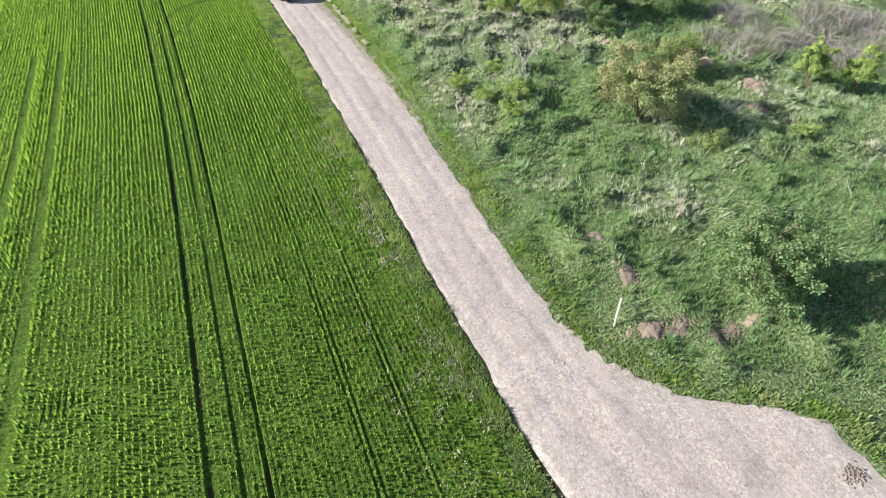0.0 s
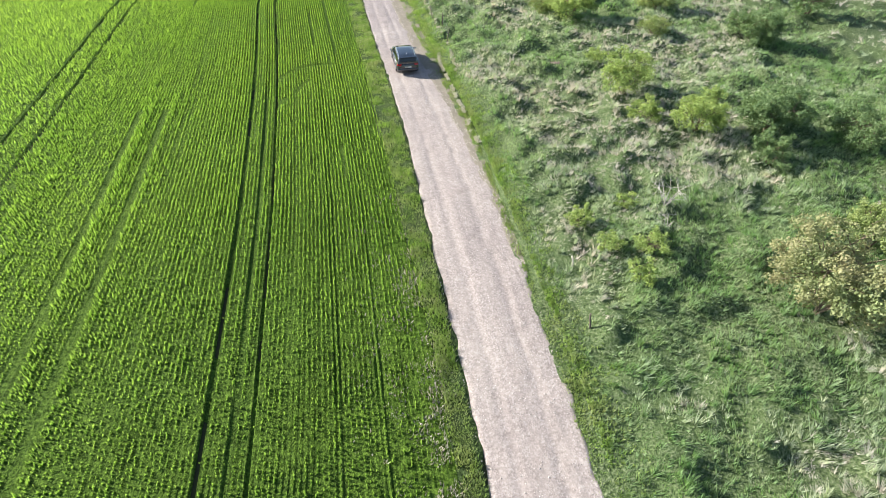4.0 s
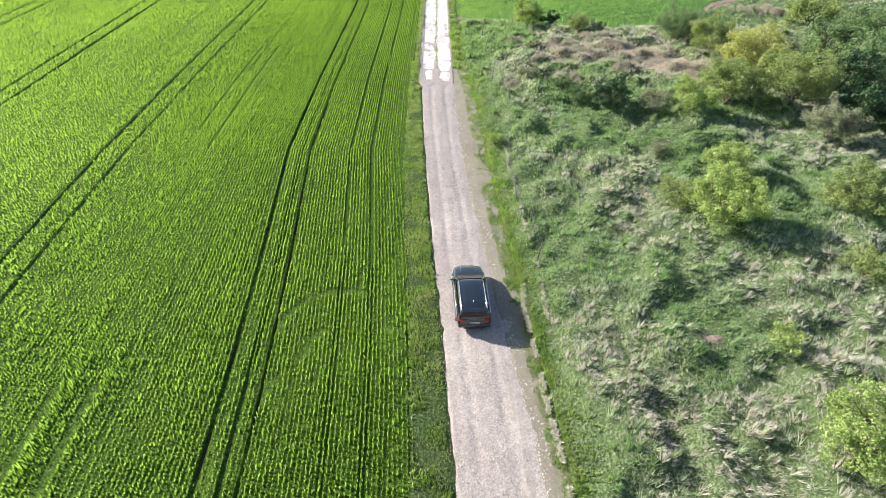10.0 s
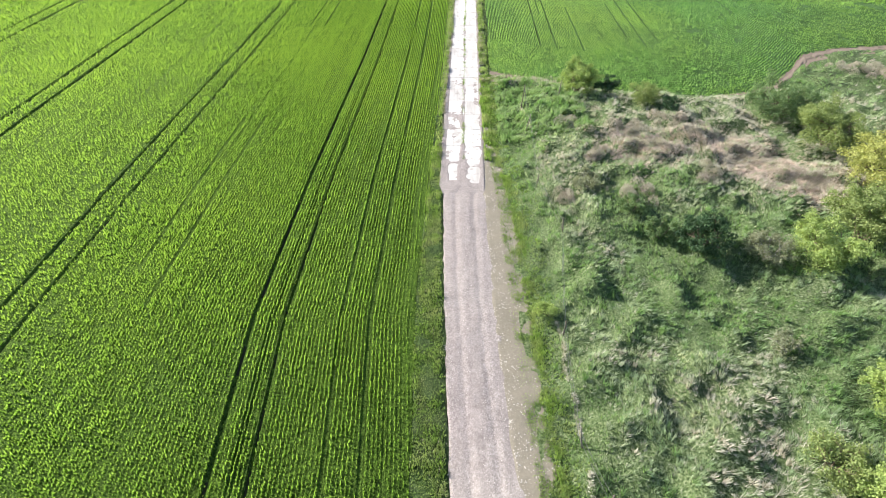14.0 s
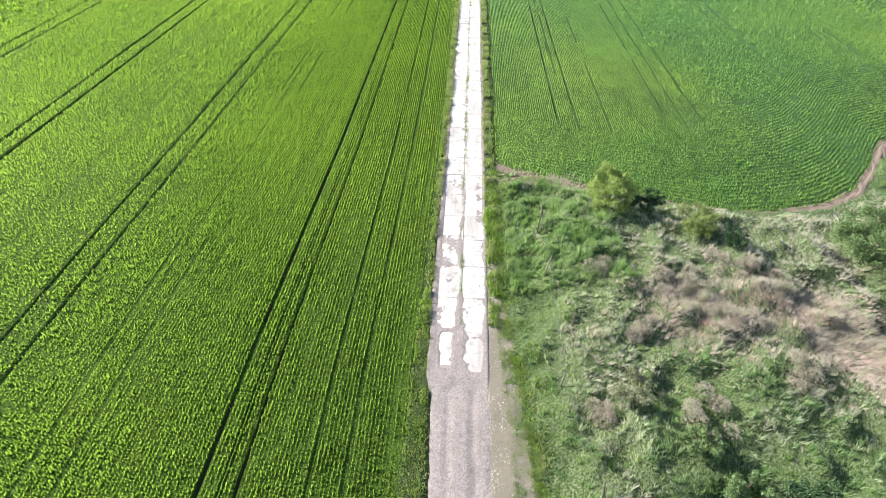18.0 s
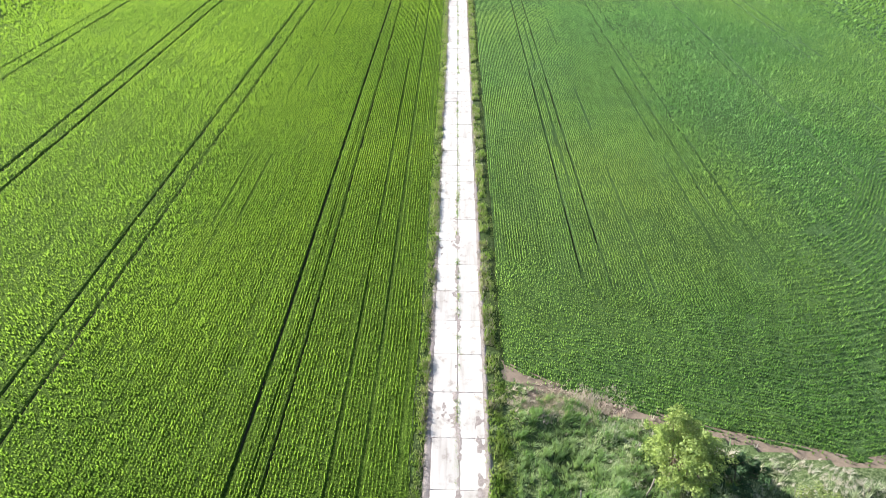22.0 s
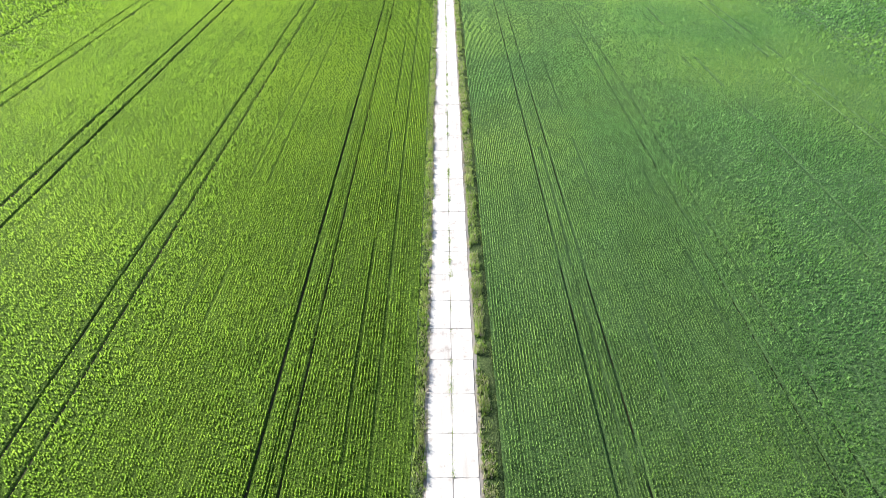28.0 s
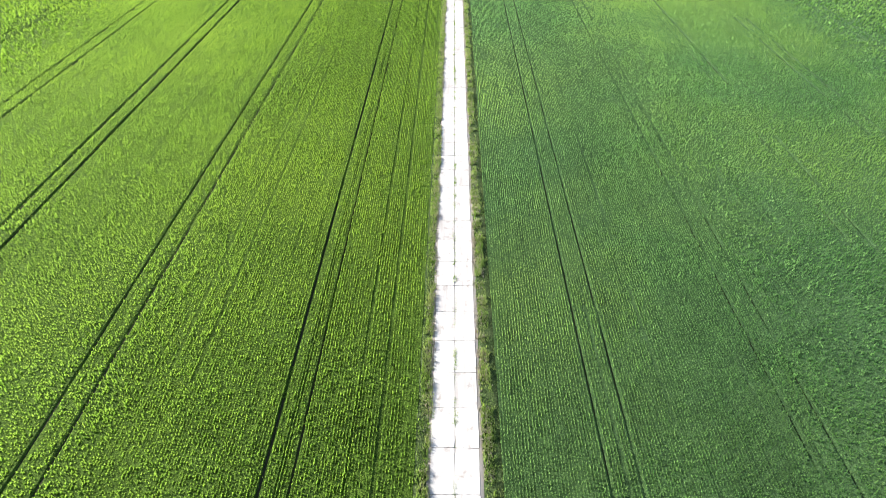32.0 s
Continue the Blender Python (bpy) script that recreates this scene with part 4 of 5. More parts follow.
# the bare earthen rim of the far field
S, V = np.meshgrid(np.arange(2.7, 62, 0.12), np.linspace(-1.7, 0.7, 28))
mask = 1.15 - np.abs(V + 0.35 + 0.2 * (field_noise(S, S * 0, 2.5, 35) - 0.5)) / (0.6 + 0.25 * step(9, 3, S) - 0.2 * step(26, 30, S)) + 1.9 * (field_noise(S, V * 1.5, 0.5, 36) - 0.5)
mask -= 0.9 * step(8.6, 9.6, S) * step(15.5, 14.0, S)
mask = np.maximum(mask - 0.35 * step(10, 6, S) * field_noise(S, V * 2, 0.8, 77), 0.3 * step(-0.35, 0.0, V))
tagged(new("bare_rim", grid_mesh("bare_rim", S, V + lerp(S, FIELD_R), -0.01 + 0.1 * np.clip(mask - 0.25, -1.0, 0.5) + 0.03 * field_noise(S, V, 0.25, 37), clod_soil)), "bare crumbly brown earth along the field's edge", kind="structure")

TRAMS_L = [(-11.6, -9.8), (-26.7, -24.75), (-42.5, -40.5), (-58.2, -55.9), (-73.6, -71.6), (-89.0, -87.0), (-104.4, -102.4), (-119.8, -117.8)]
TRAMS_R = [(9.25, 11.15), (22.0, 23.9), (35.7, 37.5), (48.9, 50.7), (65.5, 67.3), (80.0, 81.8), (94.5, 96.3)]

def head(x):
    """The depth of the far field's headland."""
    return 10 + 8 * step(18, 28, x)


TURNS = [(-5.0, 50.2, 3.2, 1.2, 3.6), (-3.6, 48.2, 3.1, 2.3, 3.7), (-6.2, 45.8, 1.9, 2.2, 3.5)]   # where a tractor turned: centre, radius, from and to angle


# missed drill rows: place, from and to, half width, and how patchy
LINES_L = [(-6.55, 55, 400, 0.055, 0.05), (-4.85, 55, 400, 0.055, 0.1), (-3.85, 18, 120, 0.06, 0.4), (-5.4, 36, 62, 0.06, 0.5), (-2.9, 60, 300, 0.06, 0.5), (-8.1, 60, 400, 0.06, 0.6),
           (-10.55, -10, 48, 0.1, 0.0), (-14.2, 60, 400, 0.06, 0.55), (-18.3, 60, 400, 0.08, 0.5), (-20.2, 60, 400, 0.08, 0.5)]
LINES_R = [(10.2, 128, 175, 0.11, 0.2), (14.3, 114, 260, 0.08, 0.5), (20.4, 116, 170, 0.1, 0.4), (6.2, 112, 400, 0.08, 0.5)]


def missed(x, y, lines, seed):
    """Whether a missed drill row runs there."""
    hit = np.zeros(x.shape, bool)
    for q, y0, y1, wide, holes in lines:
        hit |= (np.abs(x - q + 0.06 * (field_noise(y, y * 0, 4, seed) - 0.5)) < wide) & (y > y0) & (y < y1) & (field_noise(x * 0 + q, y, 9, seed - 1) >= holes)
    return hit


def rut_gap(x, pairs, half):
    """How near x lies to a wheel track: 1 on it, 0 clear of it."""
    d = np.full(x.shape, 9.0)
    for p in pairs:
        for q in p:
            d = np.minimum(d, np.abs(x - q))
    return d < half


def rows(x0, x1, y0, y1, pitch, along):
    xr = np.arange(math.ceil(x0 / pitch), x1 / pitch) * pitch
    yr = np.arange(y0, y1, along)
    X, Y = np.meshgrid(xr, yr)
    return X.ravel(), Y.ravel() + rng.uniform(-0.5, 0.5, X.size) * along


def crop_left(x0, x1, y0, y1, pitch, along, n, h, wd, sp, near=None, far=None, thin=None):
    """Tufts on drill rows. near and far: the stretches of x over which they fade in and out; thin: the stretch of y over which every second one goes."""
    X, Y = rows(x0, x1, y0, y1, pitch, along)
    keep = np.ones(X.size)
    if near:
        keep *= step(near[0], near[1], X)
    if far:
        keep *= 1 - step(far[0], far[1], X)
    fewer = 1 - 0.62 * step(thin[0], thin[1], Y) if thin else np.ones(X.size)
    ok = rng.random(X.size) < keep * fewer * 0.93 * (1 - 0.3 * step(36, 14, Y))
    track = rut_gap(X + 0.05 * (field_noise(Y, Y * 0, 3, 41) - 0.5), TRAMS_L, 0.125 if along < 0.2 else 0.23)
    faint = rut_gap(X, [(-17.3, -19.0)], 0.2) & (Y < 47)
    ridge = rut_gap(X, [(-16.8, -18.5)], 0.28) & (Y < 49)   # plants pushed up beside an old wheel track
    faint |= missed(X, Y, LINES_L, 43)
    for cx, cy, rad, a0, a1 in TURNS:
        a = np.arctan2(Y - cy, X + bend(X, Y) - cx)
        faint |= (np.abs(np.hypot(X + bend(X, Y) - cx, Y - cy) - rad) < 0.24) & (a > a0) & (a < a1)
    px = X + rng.normal(0, 0.025, X.size) * (pitch / 0.22) + bend(X, Y)
    regrown = rng.random(X.size) < 0.13 * field_noise(X, Y, 1.6, 48)
    thin_row = hash2(np.round(X / pitch), 0 * X, 5) * 0.5 + 0.5 * field_noise(X / 0.5, Y / 22.0, 1.0, 49)
    gap = track & ~regrown
    outer_edge = step(-1.9, -0.1, px - lerp(Y, CROP_L)) * (pitch < 0.3)
    ok &= rng.random(X.size) > 0.4 * outer_edge + 0.4 * step(0.26, 0.14, thin_row)
    ok &= ~gap & ~faint & (px < lerp(Y, CROP_L) - 0.08 * rng.random(X.size))
    Y, px, fewer, low = Y[ok], px[ok], fewer[ok], (np.where(track, 0.35, 0.72 + 0.5 * np.clip(thin_row, 0.1, 0.8)) * np.where(ridge, 1.5, 1.0))[ok]
    h = h * (1 - 0.3 * step(36, 14, Y))
    hh = h * low * (0.46 + 0.55 * field_noise(px, Y * 0.7, 0.24, 44) + 0.35 * field_noise(px, Y, 0.8, 46) + 0.2 * field_noise(px, Y, 6.0, 45)) * rng.uniform(0.75, 1.25, len(px))
    return blades(np.stack([px, Y, 0 * px + 0.05], 1), n, hh, wd / fewer ** 0.6, sp / fewer ** 0.4, across=0.35)


def joined(name, pieces, material, label):
    V, T, o = [], [], 0
    for v, t in pieces:
        V.append(v)
        T.append(t + o)
        o += len(v)
    tagged(new(name, tri_mesh(name, np.concatenate(V), np.concatenate(T), material)), label, kind="stuff")


def canopy(xs, ys, pitch, pairs, half, shift, inside, seed, top=0.05, wave=0.055, shift_y=None, fade=(18, 30), lines=()):
    """The leaf mass as a sheet with the ridge of every drill row, cut where wheels have run."""
    xs = np.unique(np.concatenate([xs] + [[q - half - 0.02, q - half + 0.04, q, q + half - 0.04, q + half + 0.02] for p in pairs for q in p if xs[0] < q < xs[-1]] + [[q - w - 0.02, q - w + 0.04, q + w - 0.04, q + w + 0.02] for q, _, _, w, _ in lines if xs[0] < q < xs[-1]]))
    X, Y = np.meshgrid(xs, ys)
    if shift_y:
        Y = Y + shift_y(X)
    Z = top + wave * (1 - 0.4 * step(fade[0], fade[1], np.abs(X))) * np.cos(2 * math.pi * X / pitch) * (0.4 + 1.2 * field_noise(X, Y, 2.0, seed)) + 0.05 * (field_noise(X, Y, 1.1, seed + 1) - 0.5) + 0.06 * (field_noise(X, Y, 6.0, seed + 2) - 0.5)
    rut = rut_gap(X, pairs, half)
    if shift_y:
        rut &= (Y > shift_y(X) + 99 + head(X) + 8 * field_noise(X * 3, Y * 0, 1.0, seed + 5)) & (field_noise(X, Y, 3.0, seed + 6) > np.where(X < 15, 0.15, np.where(X < 30, 0.26, 0.42)))
    Z = np.where(rut, -0.085 + 0.06 * field_noise(X, Y, 0.9, seed + 3), Z)
    Z = np.where(missed(X, Y, lines, 43), np.minimum(Z, -0.005), Z)
    PX = X + shift(X, Y)
    Z = np.where(inside(PX, Y), Z, -0.2)
    r, c = X.shape
    idx = np.arange(r * c).reshape(r, c)
    a, b, d, e = idx[:-1, :-1].ravel(), idx[:-1, 1:].ravel(), idx[1:, 1:].ravel(), idx[1:, :-1].ravel()
    return np.stack([PX.ravel(), Y.ravel(), Z.ravel()], 1), np.concatenate([np.stack([a, b, d], 1), np.stack([a, d, e], 1)])


left_in = lambda x, y: x < lerp(y, CROP_L) - 0.12
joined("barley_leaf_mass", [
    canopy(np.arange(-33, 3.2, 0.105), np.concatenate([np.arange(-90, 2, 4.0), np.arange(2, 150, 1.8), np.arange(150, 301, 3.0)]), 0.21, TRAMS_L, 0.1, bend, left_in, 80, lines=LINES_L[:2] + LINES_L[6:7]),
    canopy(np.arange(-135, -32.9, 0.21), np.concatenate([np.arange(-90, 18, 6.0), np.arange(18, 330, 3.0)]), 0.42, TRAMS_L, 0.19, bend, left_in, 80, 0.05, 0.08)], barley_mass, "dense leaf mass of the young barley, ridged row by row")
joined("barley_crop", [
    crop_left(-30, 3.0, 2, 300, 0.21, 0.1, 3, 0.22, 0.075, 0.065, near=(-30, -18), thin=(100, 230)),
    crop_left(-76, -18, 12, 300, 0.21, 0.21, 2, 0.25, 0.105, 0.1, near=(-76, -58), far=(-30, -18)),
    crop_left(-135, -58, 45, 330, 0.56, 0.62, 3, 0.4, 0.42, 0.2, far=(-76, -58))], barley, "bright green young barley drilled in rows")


def headland_rows(x0, x1, dx, pitch):
    """The outer drill rows of the far field, which follow its edge."""
    S, D = np.meshgrid(np.arange(x0, x1, dx), np.arange(0.05, 23, 0.15))
    steep = lerp(S + 0.5, FIELD_R) - lerp(S - 0.5, FIELD_R)
    Z = 0.07 + 0.065 / (1 + 3 * steep ** 2) * np.cos(2 * math.pi * D / pitch) * (0.4 + 1.2 * field_noise(S, D, 2.0, 95)) + 0.05 * (field_noise(S, D, 1.1, 96) - 0.5) - 0.13 * step(1.3, 0.0, D + 0.9 * (field_noise(S, D, 0.5, 98) - 0.5)) - 0.22 * step(0, 4, D - head(S) + 4 * field_noise(S, D, 4.0, 97))
    r, c = S.shape
    idx = np.arange(r * c).reshape(r, c)
    a, b, d, e = idx[:-1, :-1].ravel(), idx[:-1, 1:].ravel(), idx[1:, 1:].ravel(), idx[1:, :-1].ravel()
    return np.stack([S.ravel(), (D + lerp(S, FIELD_R)).ravel(), Z.ravel()], 1), np.concatenate([np.stack([a, b, d], 1), np.stack([a, d, e], 1)])


def crop_right(x0, x1, y0, y1, pitch, along, n, h, wd, sp, near=None, far=None, thin=None):
    X, Y = rows(x0, x1, y0, y1, pitch, along)
    edge = lerp(X, FIELD_R)
    wheel = rut_gap(X, TRAMS_R, 0.115 if along < 0.2 else 0.2) & (field_noise(X, Y, 5.0, 56) + 0.35 * (X < 12) + 0.14 * (X < 30) > 0.38) & (Y > edge + head(X) + 1)
    ok = (Y > edge + head(X) + 2 * field_noise(X, Y, 3, 50)) & ~wheel
    ok &= ~missed(X, Y, LINES_R, 57)
    ok &= X > 2.8 + 0.3 * field_noise(Y, Y * 0, 2.0, 52)
    px, py = X[ok] + rng.normal(0, 0.025, ok.sum()) * (pitch / 0.22), Y[ok]
    # on the headland the rows follow the field's edge
    D, S = rows(0.1, 20, x0, x1, 0.5 if x0 > 19 else 0.25, along * (0.5 if x0 > 19 else 0.9))
    D = D + rng.normal(0, 0.05, D.size)
    hx, hy = S, D + lerp(S, FIELD_R)
    ok2 = (hy <= lerp(hx, FIELD_R) + head(hx) + 2 * field_noise(hx, hy, 3, 50)) & (hx > 2.8) & (hy > y0) & (hy < y1) & (field_noise(hx, hy, 2.0, 53) > 0.12) & (rng.random(hx.size) < 0.35 + 0.65 * step(0.2, 1.4, hy - lerp(hx, FIELD_R)))
    px, py = np.concatenate([px, hx[ok2]]), np.concatenate([py, hy[ok2]])
    keep = np.ones(px.size)
    if near:
        keep *= 1 - step(near[0], near[1], px)
    if far:
        keep *= step(far[0], far[1], px)
    fewer = 1 - 0.62 * step(thin[0], thin[1], py) if thin else np.ones(px.size)
    ok = rng.random(px.size) < keep * fewer * 0.93
    px, py, fewer = px[ok], py[ok], fewer[ok]
    hh = h * (0.5 + 0.45 * field_noise(px, py * 0.7, 0.24, 54) + 0.35 * field_noise(px, py, 0.8, 58) + 0.2 * field_noise(px, py, 7.0, 55)) * rng.uniform(0.75, 1.25, len(px))
    return blades(np.stack([px, py, 0 * px + 0.04], 1), n, hh, wd / fewer ** 0.6, sp / fewer ** 0.4, across=0.45)


right_in = lambda x, y: (y > lerp(x, FIELD_R) + 4) & (x > 2.85)
to_edge = lambda x: lerp(x, FIELD_R) - 98
none = lambda x, y: 0 * x
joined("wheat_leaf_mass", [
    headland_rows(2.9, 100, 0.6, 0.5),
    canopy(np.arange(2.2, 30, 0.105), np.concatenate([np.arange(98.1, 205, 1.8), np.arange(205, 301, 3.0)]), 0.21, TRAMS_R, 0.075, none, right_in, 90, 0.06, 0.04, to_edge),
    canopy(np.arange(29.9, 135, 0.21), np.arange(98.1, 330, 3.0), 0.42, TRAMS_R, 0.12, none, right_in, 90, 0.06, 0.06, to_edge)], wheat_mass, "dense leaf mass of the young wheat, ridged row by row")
joined("wheat_crop", [
    crop_right(2, 32, 98, 300, 0.21, 0.115, 3, 0.2, 0.075, 0.065, near=(20, 32), thin=(150, 240)),
    crop_right(20, 72, 98, 300, 0.21, 0.3, 2, 0.26, 0.14, 0.1, near=(56, 72), far=(20, 32)),
    crop_right(56, 135, 110, 330, 0.56, 0.66, 3, 0.4, 0.42, 0.2, far=(56, 72))], wheat, "blue-green young wheat drilled in rows")

# meadow grass: lush, grey-green and straw-coloured in turns, laid over by the wind
def meadow_points(n, x0, x1, y0, y1):
    x, y = rng.uniform(x0, x1, n), rng.uniform(y0, y1, n)
    ok = (x > edge_r(y) + 0.15 + (0.3 + 1.0 * step(9, 6, y)) * field_noise(x, y, 0.6, 60)) & (y < lerp(x, FIELD_R) - 0.1 - 0.6 * step(7, 12, x) * (rng.random(n) < 0.9) - 0.6 * field_noise(x, y, 0.8, 68)) & (bare_at(x, y) < 0.75)
    return x[ok], y[ok]


def dryness(x, y):
    d = 0.55 * field_noise(x, y, 7.0, 61) + 0.3 * field_noise(x, y, 2.6, 62) + 0.15 * field_noise(x, y, 0.9, 63)
    d += 0.12 * np.exp(-(((x - 14) / 6) ** 2 + ((y - 45) / 6) ** 2)) - 0.1 * np.exp(-(((x - 10) / 6) ** 2 + ((y - 62) / 12) ** 2)) + 0.2 * np.exp(-(((x - 16) / 7) ** 2 + ((y - 88) / 9) ** 2)) + 0.16 * np.exp(-(((x - 27) / 7) ** 2 + ((y - 86) / 8) ** 2))
    d -= 0.3 * np.exp(-(((x - edge_r(y)) / 2.2) ** 2)) + 0.3 * np.exp(-(((x - 14) / 9) ** 2 + ((y - 8) / 9) ** 2))
    d -= 0.15 * step(34, 22, y) + 0.08 * step(34, 24, y) * step(18, 26, x)
    d += 0.05 + 0.17 * np.exp(-(((x - 13) / 8) ** 2 + ((y - 34) / 9) ** 2))
    d -= 0.4 * np.exp(-(((x - 6) / 3.6) ** 2 + ((y - 97) / 7) ** 2))
    return d


def lay(x, y, amount):
    a = 0.6 + 3.6 * (field_noise(x, y, 1.3, 64) - 0.5) + 3.0 * (field_noise(x, y, 5.0, 67) - 0.5) + rng.normal(0, 0.45, len(x))
    return np.stack([np.cos(a), np.sin(a)], 1) * amount * (0.3 + field_noise(x, y, 1.5, 65))[:, None]


NEAR = (84000, 1.0, 38.0, -8, 120)
FAR = (15000, 38.0, 90.0, -10, 126)
pieces = {"lush": [], "grey": [], "straw": []}
for (n, x0, x1, y0, y1), k in ((NEAR, 1.0), (FAR, 1.9)):
    x, y = meadow_points(n, x0, x1, y0, y1)
    d = dryness(x, y) + rng.normal(0, 0.07, len(x))
    z = meadow_height(x, y) - 0.03
    verge = np.clip((x - edge_r(y)) / 3.0, 0.6, 1)
    for key, sel, h, wd, sp, bias in (("lush", d < 0.46, 0.24, 0.045, 0.17, 0.1), ("grey", (d >= 0.46) & (d < 0.58), 0.22, 0.032, 0.17, 0.22), ("straw", d >= 0.58, 0.17, 0.023, 0.15, 0.22)):
        c = np.stack([x[sel], y[sel], z[sel]], 1)
        hh = h * verge[sel] * (0.35 + 1.3 * field_noise(c[:, 0], c[:, 1], 0.8, 66)) * (0.6 + 0.4 * k)
        pieces[key].append(blades(c, {"lush": 7, "grey": 9, "straw": 11}[key], hh, wd * k, sp * k, lay(c[:, 0], c[:, 1], bias * k), bent=False))
# domed tussocks
for n, key, h in ((2600, "straw", 0.42), (3000, "grey", 0.42), (2600, "lush", 0.42)):
    x, y = meadow_points(n * 2, 2.0, 40.0, 0, 118)
    d = dryness(x, y)
    fit_here = {"straw": d > 0.54, "grey": d > 0.44, "lush": d < 0.54}[key] & (x > edge_r(y) + 1.0)
    c = np.stack([x, y, meadow_height(x, y) - 0.03], 1)[fit_here][:n]
    pieces[key].append(blades(c, 26, h * rng.uniform(0.5, 1.3, len(c)), 0.036, rng.uniform(0.16, 0.36, len(c)), lay(c[:, 0], c[:, 1], 0.2)))
# tall lush clumps in the corner beside the slabs
x, y = meadow_points(900, 3.2, 11.0, 91, 105)
c = np.stack([x, y, meadow_height(x, y) - 0.03], 1)
pieces["lush"].append(blades(c, 24, rng.uniform(0.3, 0.65, len(c)) * (0.5 + field_noise(x, y, 1.3, 76)), 0.05, rng.uniform(0.15, 0.35, len(c)), lay(x, y, 0.2)))
joined("lush_meadow_grass", pieces["lush"], lush_grass, "lush green meadow grass on the rough ground")
joined("grey_meadow_grass", pieces["grey"], grey_grass, "grey-green tussocks laid over by the wind")
joined("straw_meadow_grass", pieces["straw"], straw_grass, "dry straw-coloured grass tussocks, last year's growth")

# last year's tall weeds, brown and brittle, in stands
STANDS = [(14.1, 91.0, 1.5, 1.6), (18.2, 92.5, 1.8, 1.3), (15.8, 88.6, 1.5, 1.2), (12.8, 81.9, 1.3, 1.5), (11.0, 86.9, 1.3, 1.2), (18.4, 84.1, 1.3, 1.2), (9.2, 92.6, 0.9, 0.8),
          (43.8, 110.0, 2.6, 1.4), (46.5, 108.5, 2.2, 1.6), (26.0, 27.0, 1.6, 1.2), (7.0, 81.7, 0.8, 0.8)]
pos = []
for a, b, c, e in STANDS:
    for k in range(int(4 * c * e) + 2):
        px0, py0, rad = a + rng.normal(0, 0.5 * c), b + rng.normal(0, 0.5 * e), rng.uniform(0.35, 0.65)
        m = int(900 * rad)
        q = rng.normal(0, 1, (m, 3))
        q /= np.linalg.norm(q, axis=1)[:, None]
        q *= rng.uniform(0.75, 1.08, m)[:, None]
        q[:, 2] = np.abs(q[:, 2])
        w0 = np.array([px0, py0, float(meadow_height(np.array(px0), np.array(py0)))])
        pos.append(w0 + q * np.array([rad, rad, rng.uniform(0.5, 0.8)]))
pos = np.concatenate(pos)
joined("dead_weeds", [blades(pos, 2, np.full(len(pos), 0.07), 0.035, 0.05)], dry_weeds, "domed stands of dead grey-brown weeds in the meadow")
bx = np.concatenate([rng.normal(22.0, 1.7, 2000), rng.normal(26.3, 2.1, 2200), rng.normal(24.0, 1.6, 1200), rng.normal(14.6, 1.7, 1700), rng.normal(19.0, 1.2, 700), rng.normal(6.2, 1.7, 900)])
by = np.concatenate([rng.normal(88.6, 1.6, 2000), rng.normal(84.4, 1.4, 2200), rng.normal(86.0, 1.5, 1200), rng.normal(88.6, 1.6, 1700), rng.normal(90.0, 1.0, 700), rng.normal(104.6, 0.55, 900)])
joined("brown_grass", [blades(np.stack([bx, by, meadow_height(bx, by)], 1), 10, rng.uniform(0.16, 0.3, len(bx)), 0.03, 0.2, lay(bx, by, 0.2))], withered, "brown withered grass laid flat in the meadow")
# bleached grass along the line of the old fence
STRIP = [(38.5, 5.5), (40.4, 5.4), (45.5, 5.15), (50, 4.95), (53.5, 5.05), (57, 4.9), (86, 6.7), (88, 6.75), (90, 6.6), (92, 6.0), (95, 5.7), (97, 5.5)]
ty = np.concatenate([rng.uniform(38.5, 54, 800), rng.uniform(86, 97, 420), rng.uniform(50.5, 70, 620)])
tx = np.where(np.arange(len(ty)) < 1220, lerp(ty, STRIP), lerp(ty, [(50, 6.15), (55, 6.05), (60, 5.82), (65, 5.7), (70, 5.5)])) + rng.normal(0, 0.06, len(ty)) + 0.2 * (field_noise(ty, ty * 0, 1.4, 69) - 0.5)
ok = field_noise(tx * 0, ty, 0.6, 75) > 0.34
tx, ty = tx[ok], ty[ok]
joined("bleached_grass", [blades(np.stack([tx, ty, meadow_height(tx, ty) + 0.02], 1), 9, rng.uniform(0.08, 0.2, len(tx)), 0.03, 0.13, (0.02, -0.06))], bleached, "bleached dry grass along the old fence line")

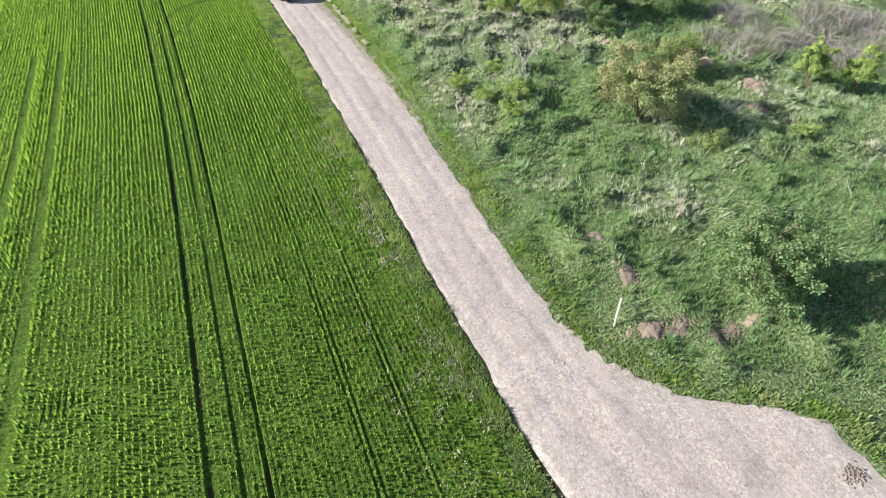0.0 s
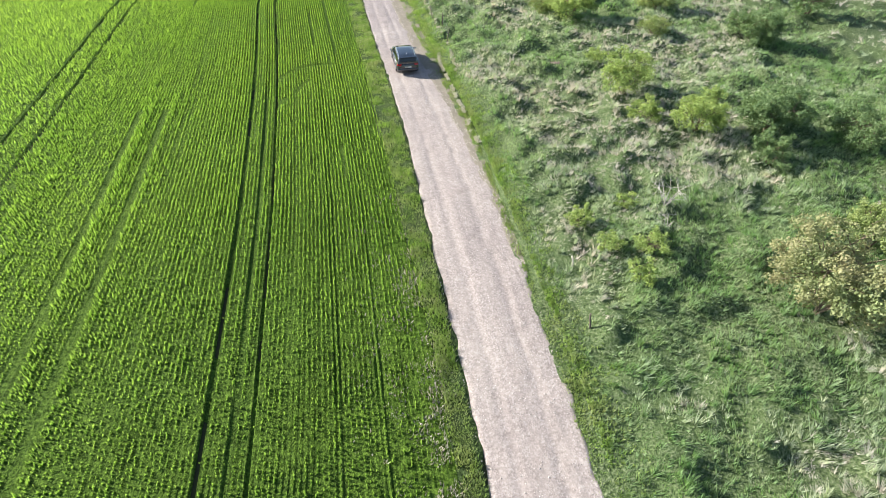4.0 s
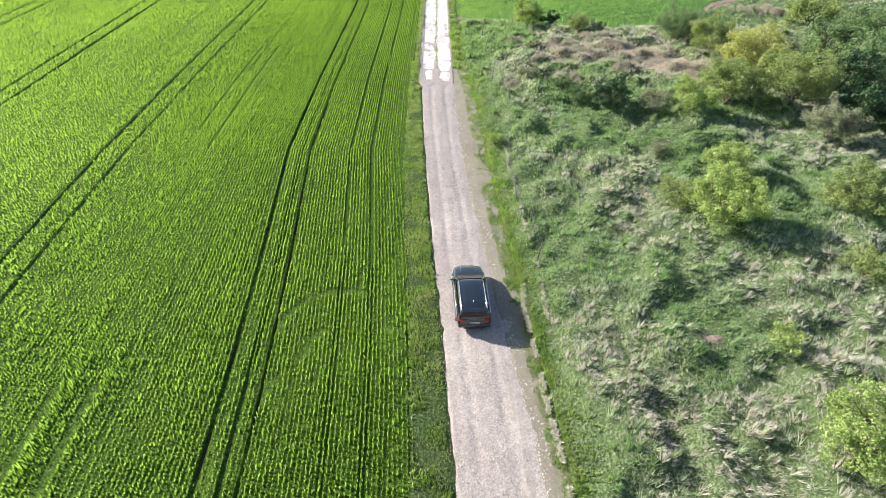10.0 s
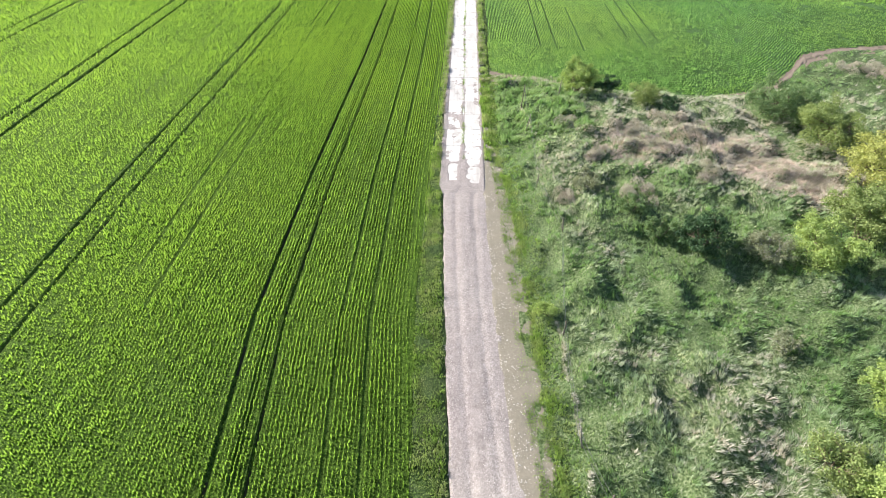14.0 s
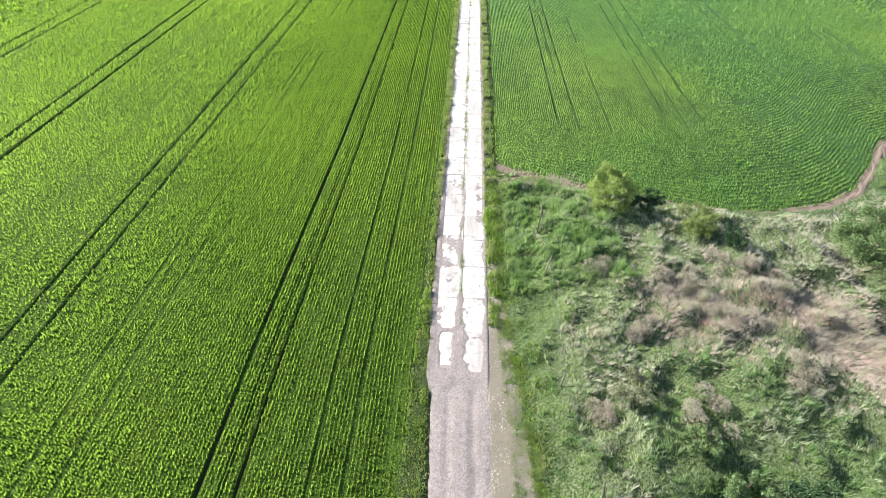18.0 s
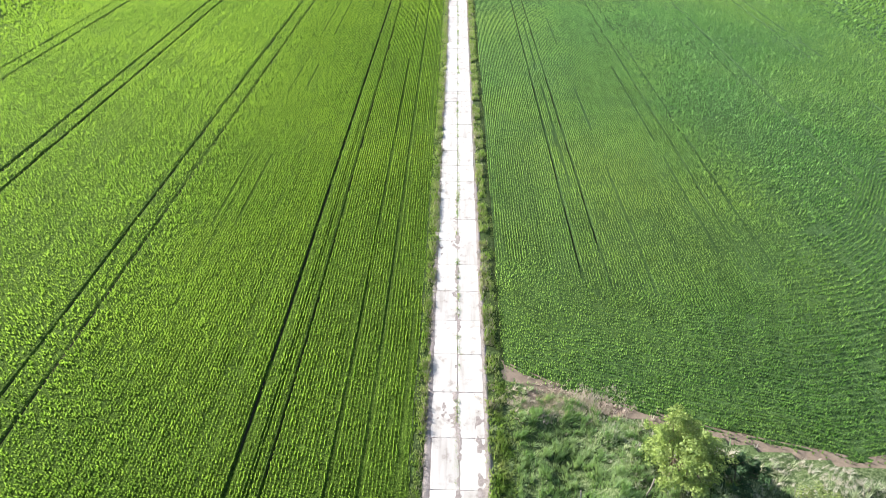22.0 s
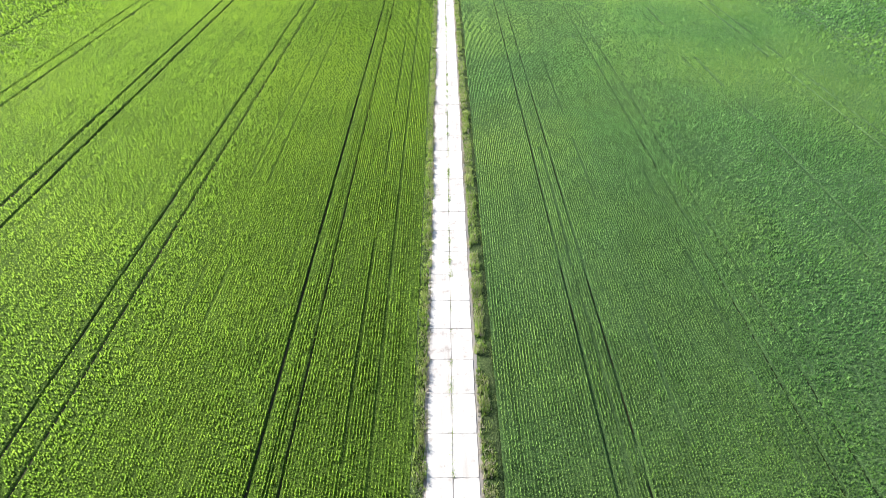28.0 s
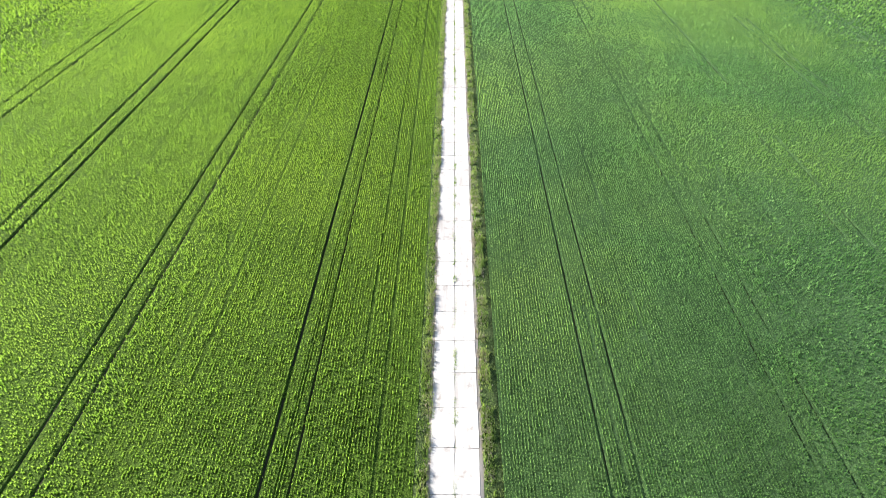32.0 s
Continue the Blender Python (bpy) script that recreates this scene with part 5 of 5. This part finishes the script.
# verges and weeds along lane, slabs and joints
def verge(y0, y1, n, inner, outer, h, thin=0.0):
    y = rng.uniform(y0, y1, n)
    u = rng.random(n)
    x = inner(y) * (1 - u) + outer(y) * u + rng.normal(0, 0.05, n)
    ok = field_noise(x, y, 0.7, 70) + rng.uniform(-0.2, 0.2, n) > thin
    x, y = x[ok], y[ok]
    hh = h * (0.5 + field_noise(x, y, 0.9, 71))
    z = np.where(x > edge_r(y) + 0.3, meadow_height(x, y), 0.0) * (x > 1) * (y < 107) - 0.02
    return blades(np.stack([x, y, z], 1), 3, hh, 0.068, 0.15)


joined("verge_weeds", [
    verge(2, 90, 20000, lambda y: lerp(y, ROAD_L) - 0.06, lambda y: lerp(y, CROP_L) - 0.12, 0.22, 0.12),
    verge(88, 310, 16000, lambda y: -1.78 + 0.3 * step(104, 118, y) - 0.3 * field_noise(y, y * 0, 2.5, 74), lambda y: -2.3 + 0 * y, 0.34, 0.2),
    verge(88, 310, 15000, lambda y: 1.62 + 0.25 * field_noise(y, y * 0, 3, 72), lambda y: 2.3 + 0.3 * field_noise(y, y * 0, 1.5, 73), 0.42, 0.34),
    verge(88, 310, 6000, lambda y: 2.3 + 0 * y, lambda y: 2.9 + 0 * y, 0.16, 0.25),
    verge(88, 310, 7000, lambda y: -0.03 + 0.05 * np.sin(y * 0.3), lambda y: 0.03 + 0.05 * np.sin(y * 0.3), 0.15, 0.33),
    verge(-2, 106, 18000, lambda y: edge_r(y) - 0.3 + 0.3 * step(28, 40, y), lambda y: edge_r(y) + 0.5 + 1.6 * rng.random(y.size) ** 2, 0.18, 0.3),
    verge(34, 92, 15000, lambda y: lerp(y, ROAD_R) + 0.45 * lerp(y, SHOULDER), lambda y: edge_r(y) + 0.4, 0.11, 0.3)], weed_green, "low weeds and grass along the lane's edges")
joined("dry_verge_grass", [verge(88, 310, 8000, lambda y: -1.75 + 0.28 * step(104, 118, y), lambda y: -2.1 + 0 * y, 0.32, 0.36), verge(104, 310, 11000, lambda y: 1.6 + 0 * y, lambda y: 2.35 + 0 * y, 0.36, 0.42),
                           verge(6, 88, 2200, lambda y: lerp(y, ROAD_L) - 0.05, lambda y: lerp(y, CROP_L) + 0.1, 0.15, 0.4),
                           verge(4, 34, 4200, lambda y: lerp(y, CROP_L), lambda y: lerp(y, CROP_L) - 4.5 * rng.random(y.size), 0.17, 0.5)], dry_weeds, "grey dry grass and stalks along the lane's edges")
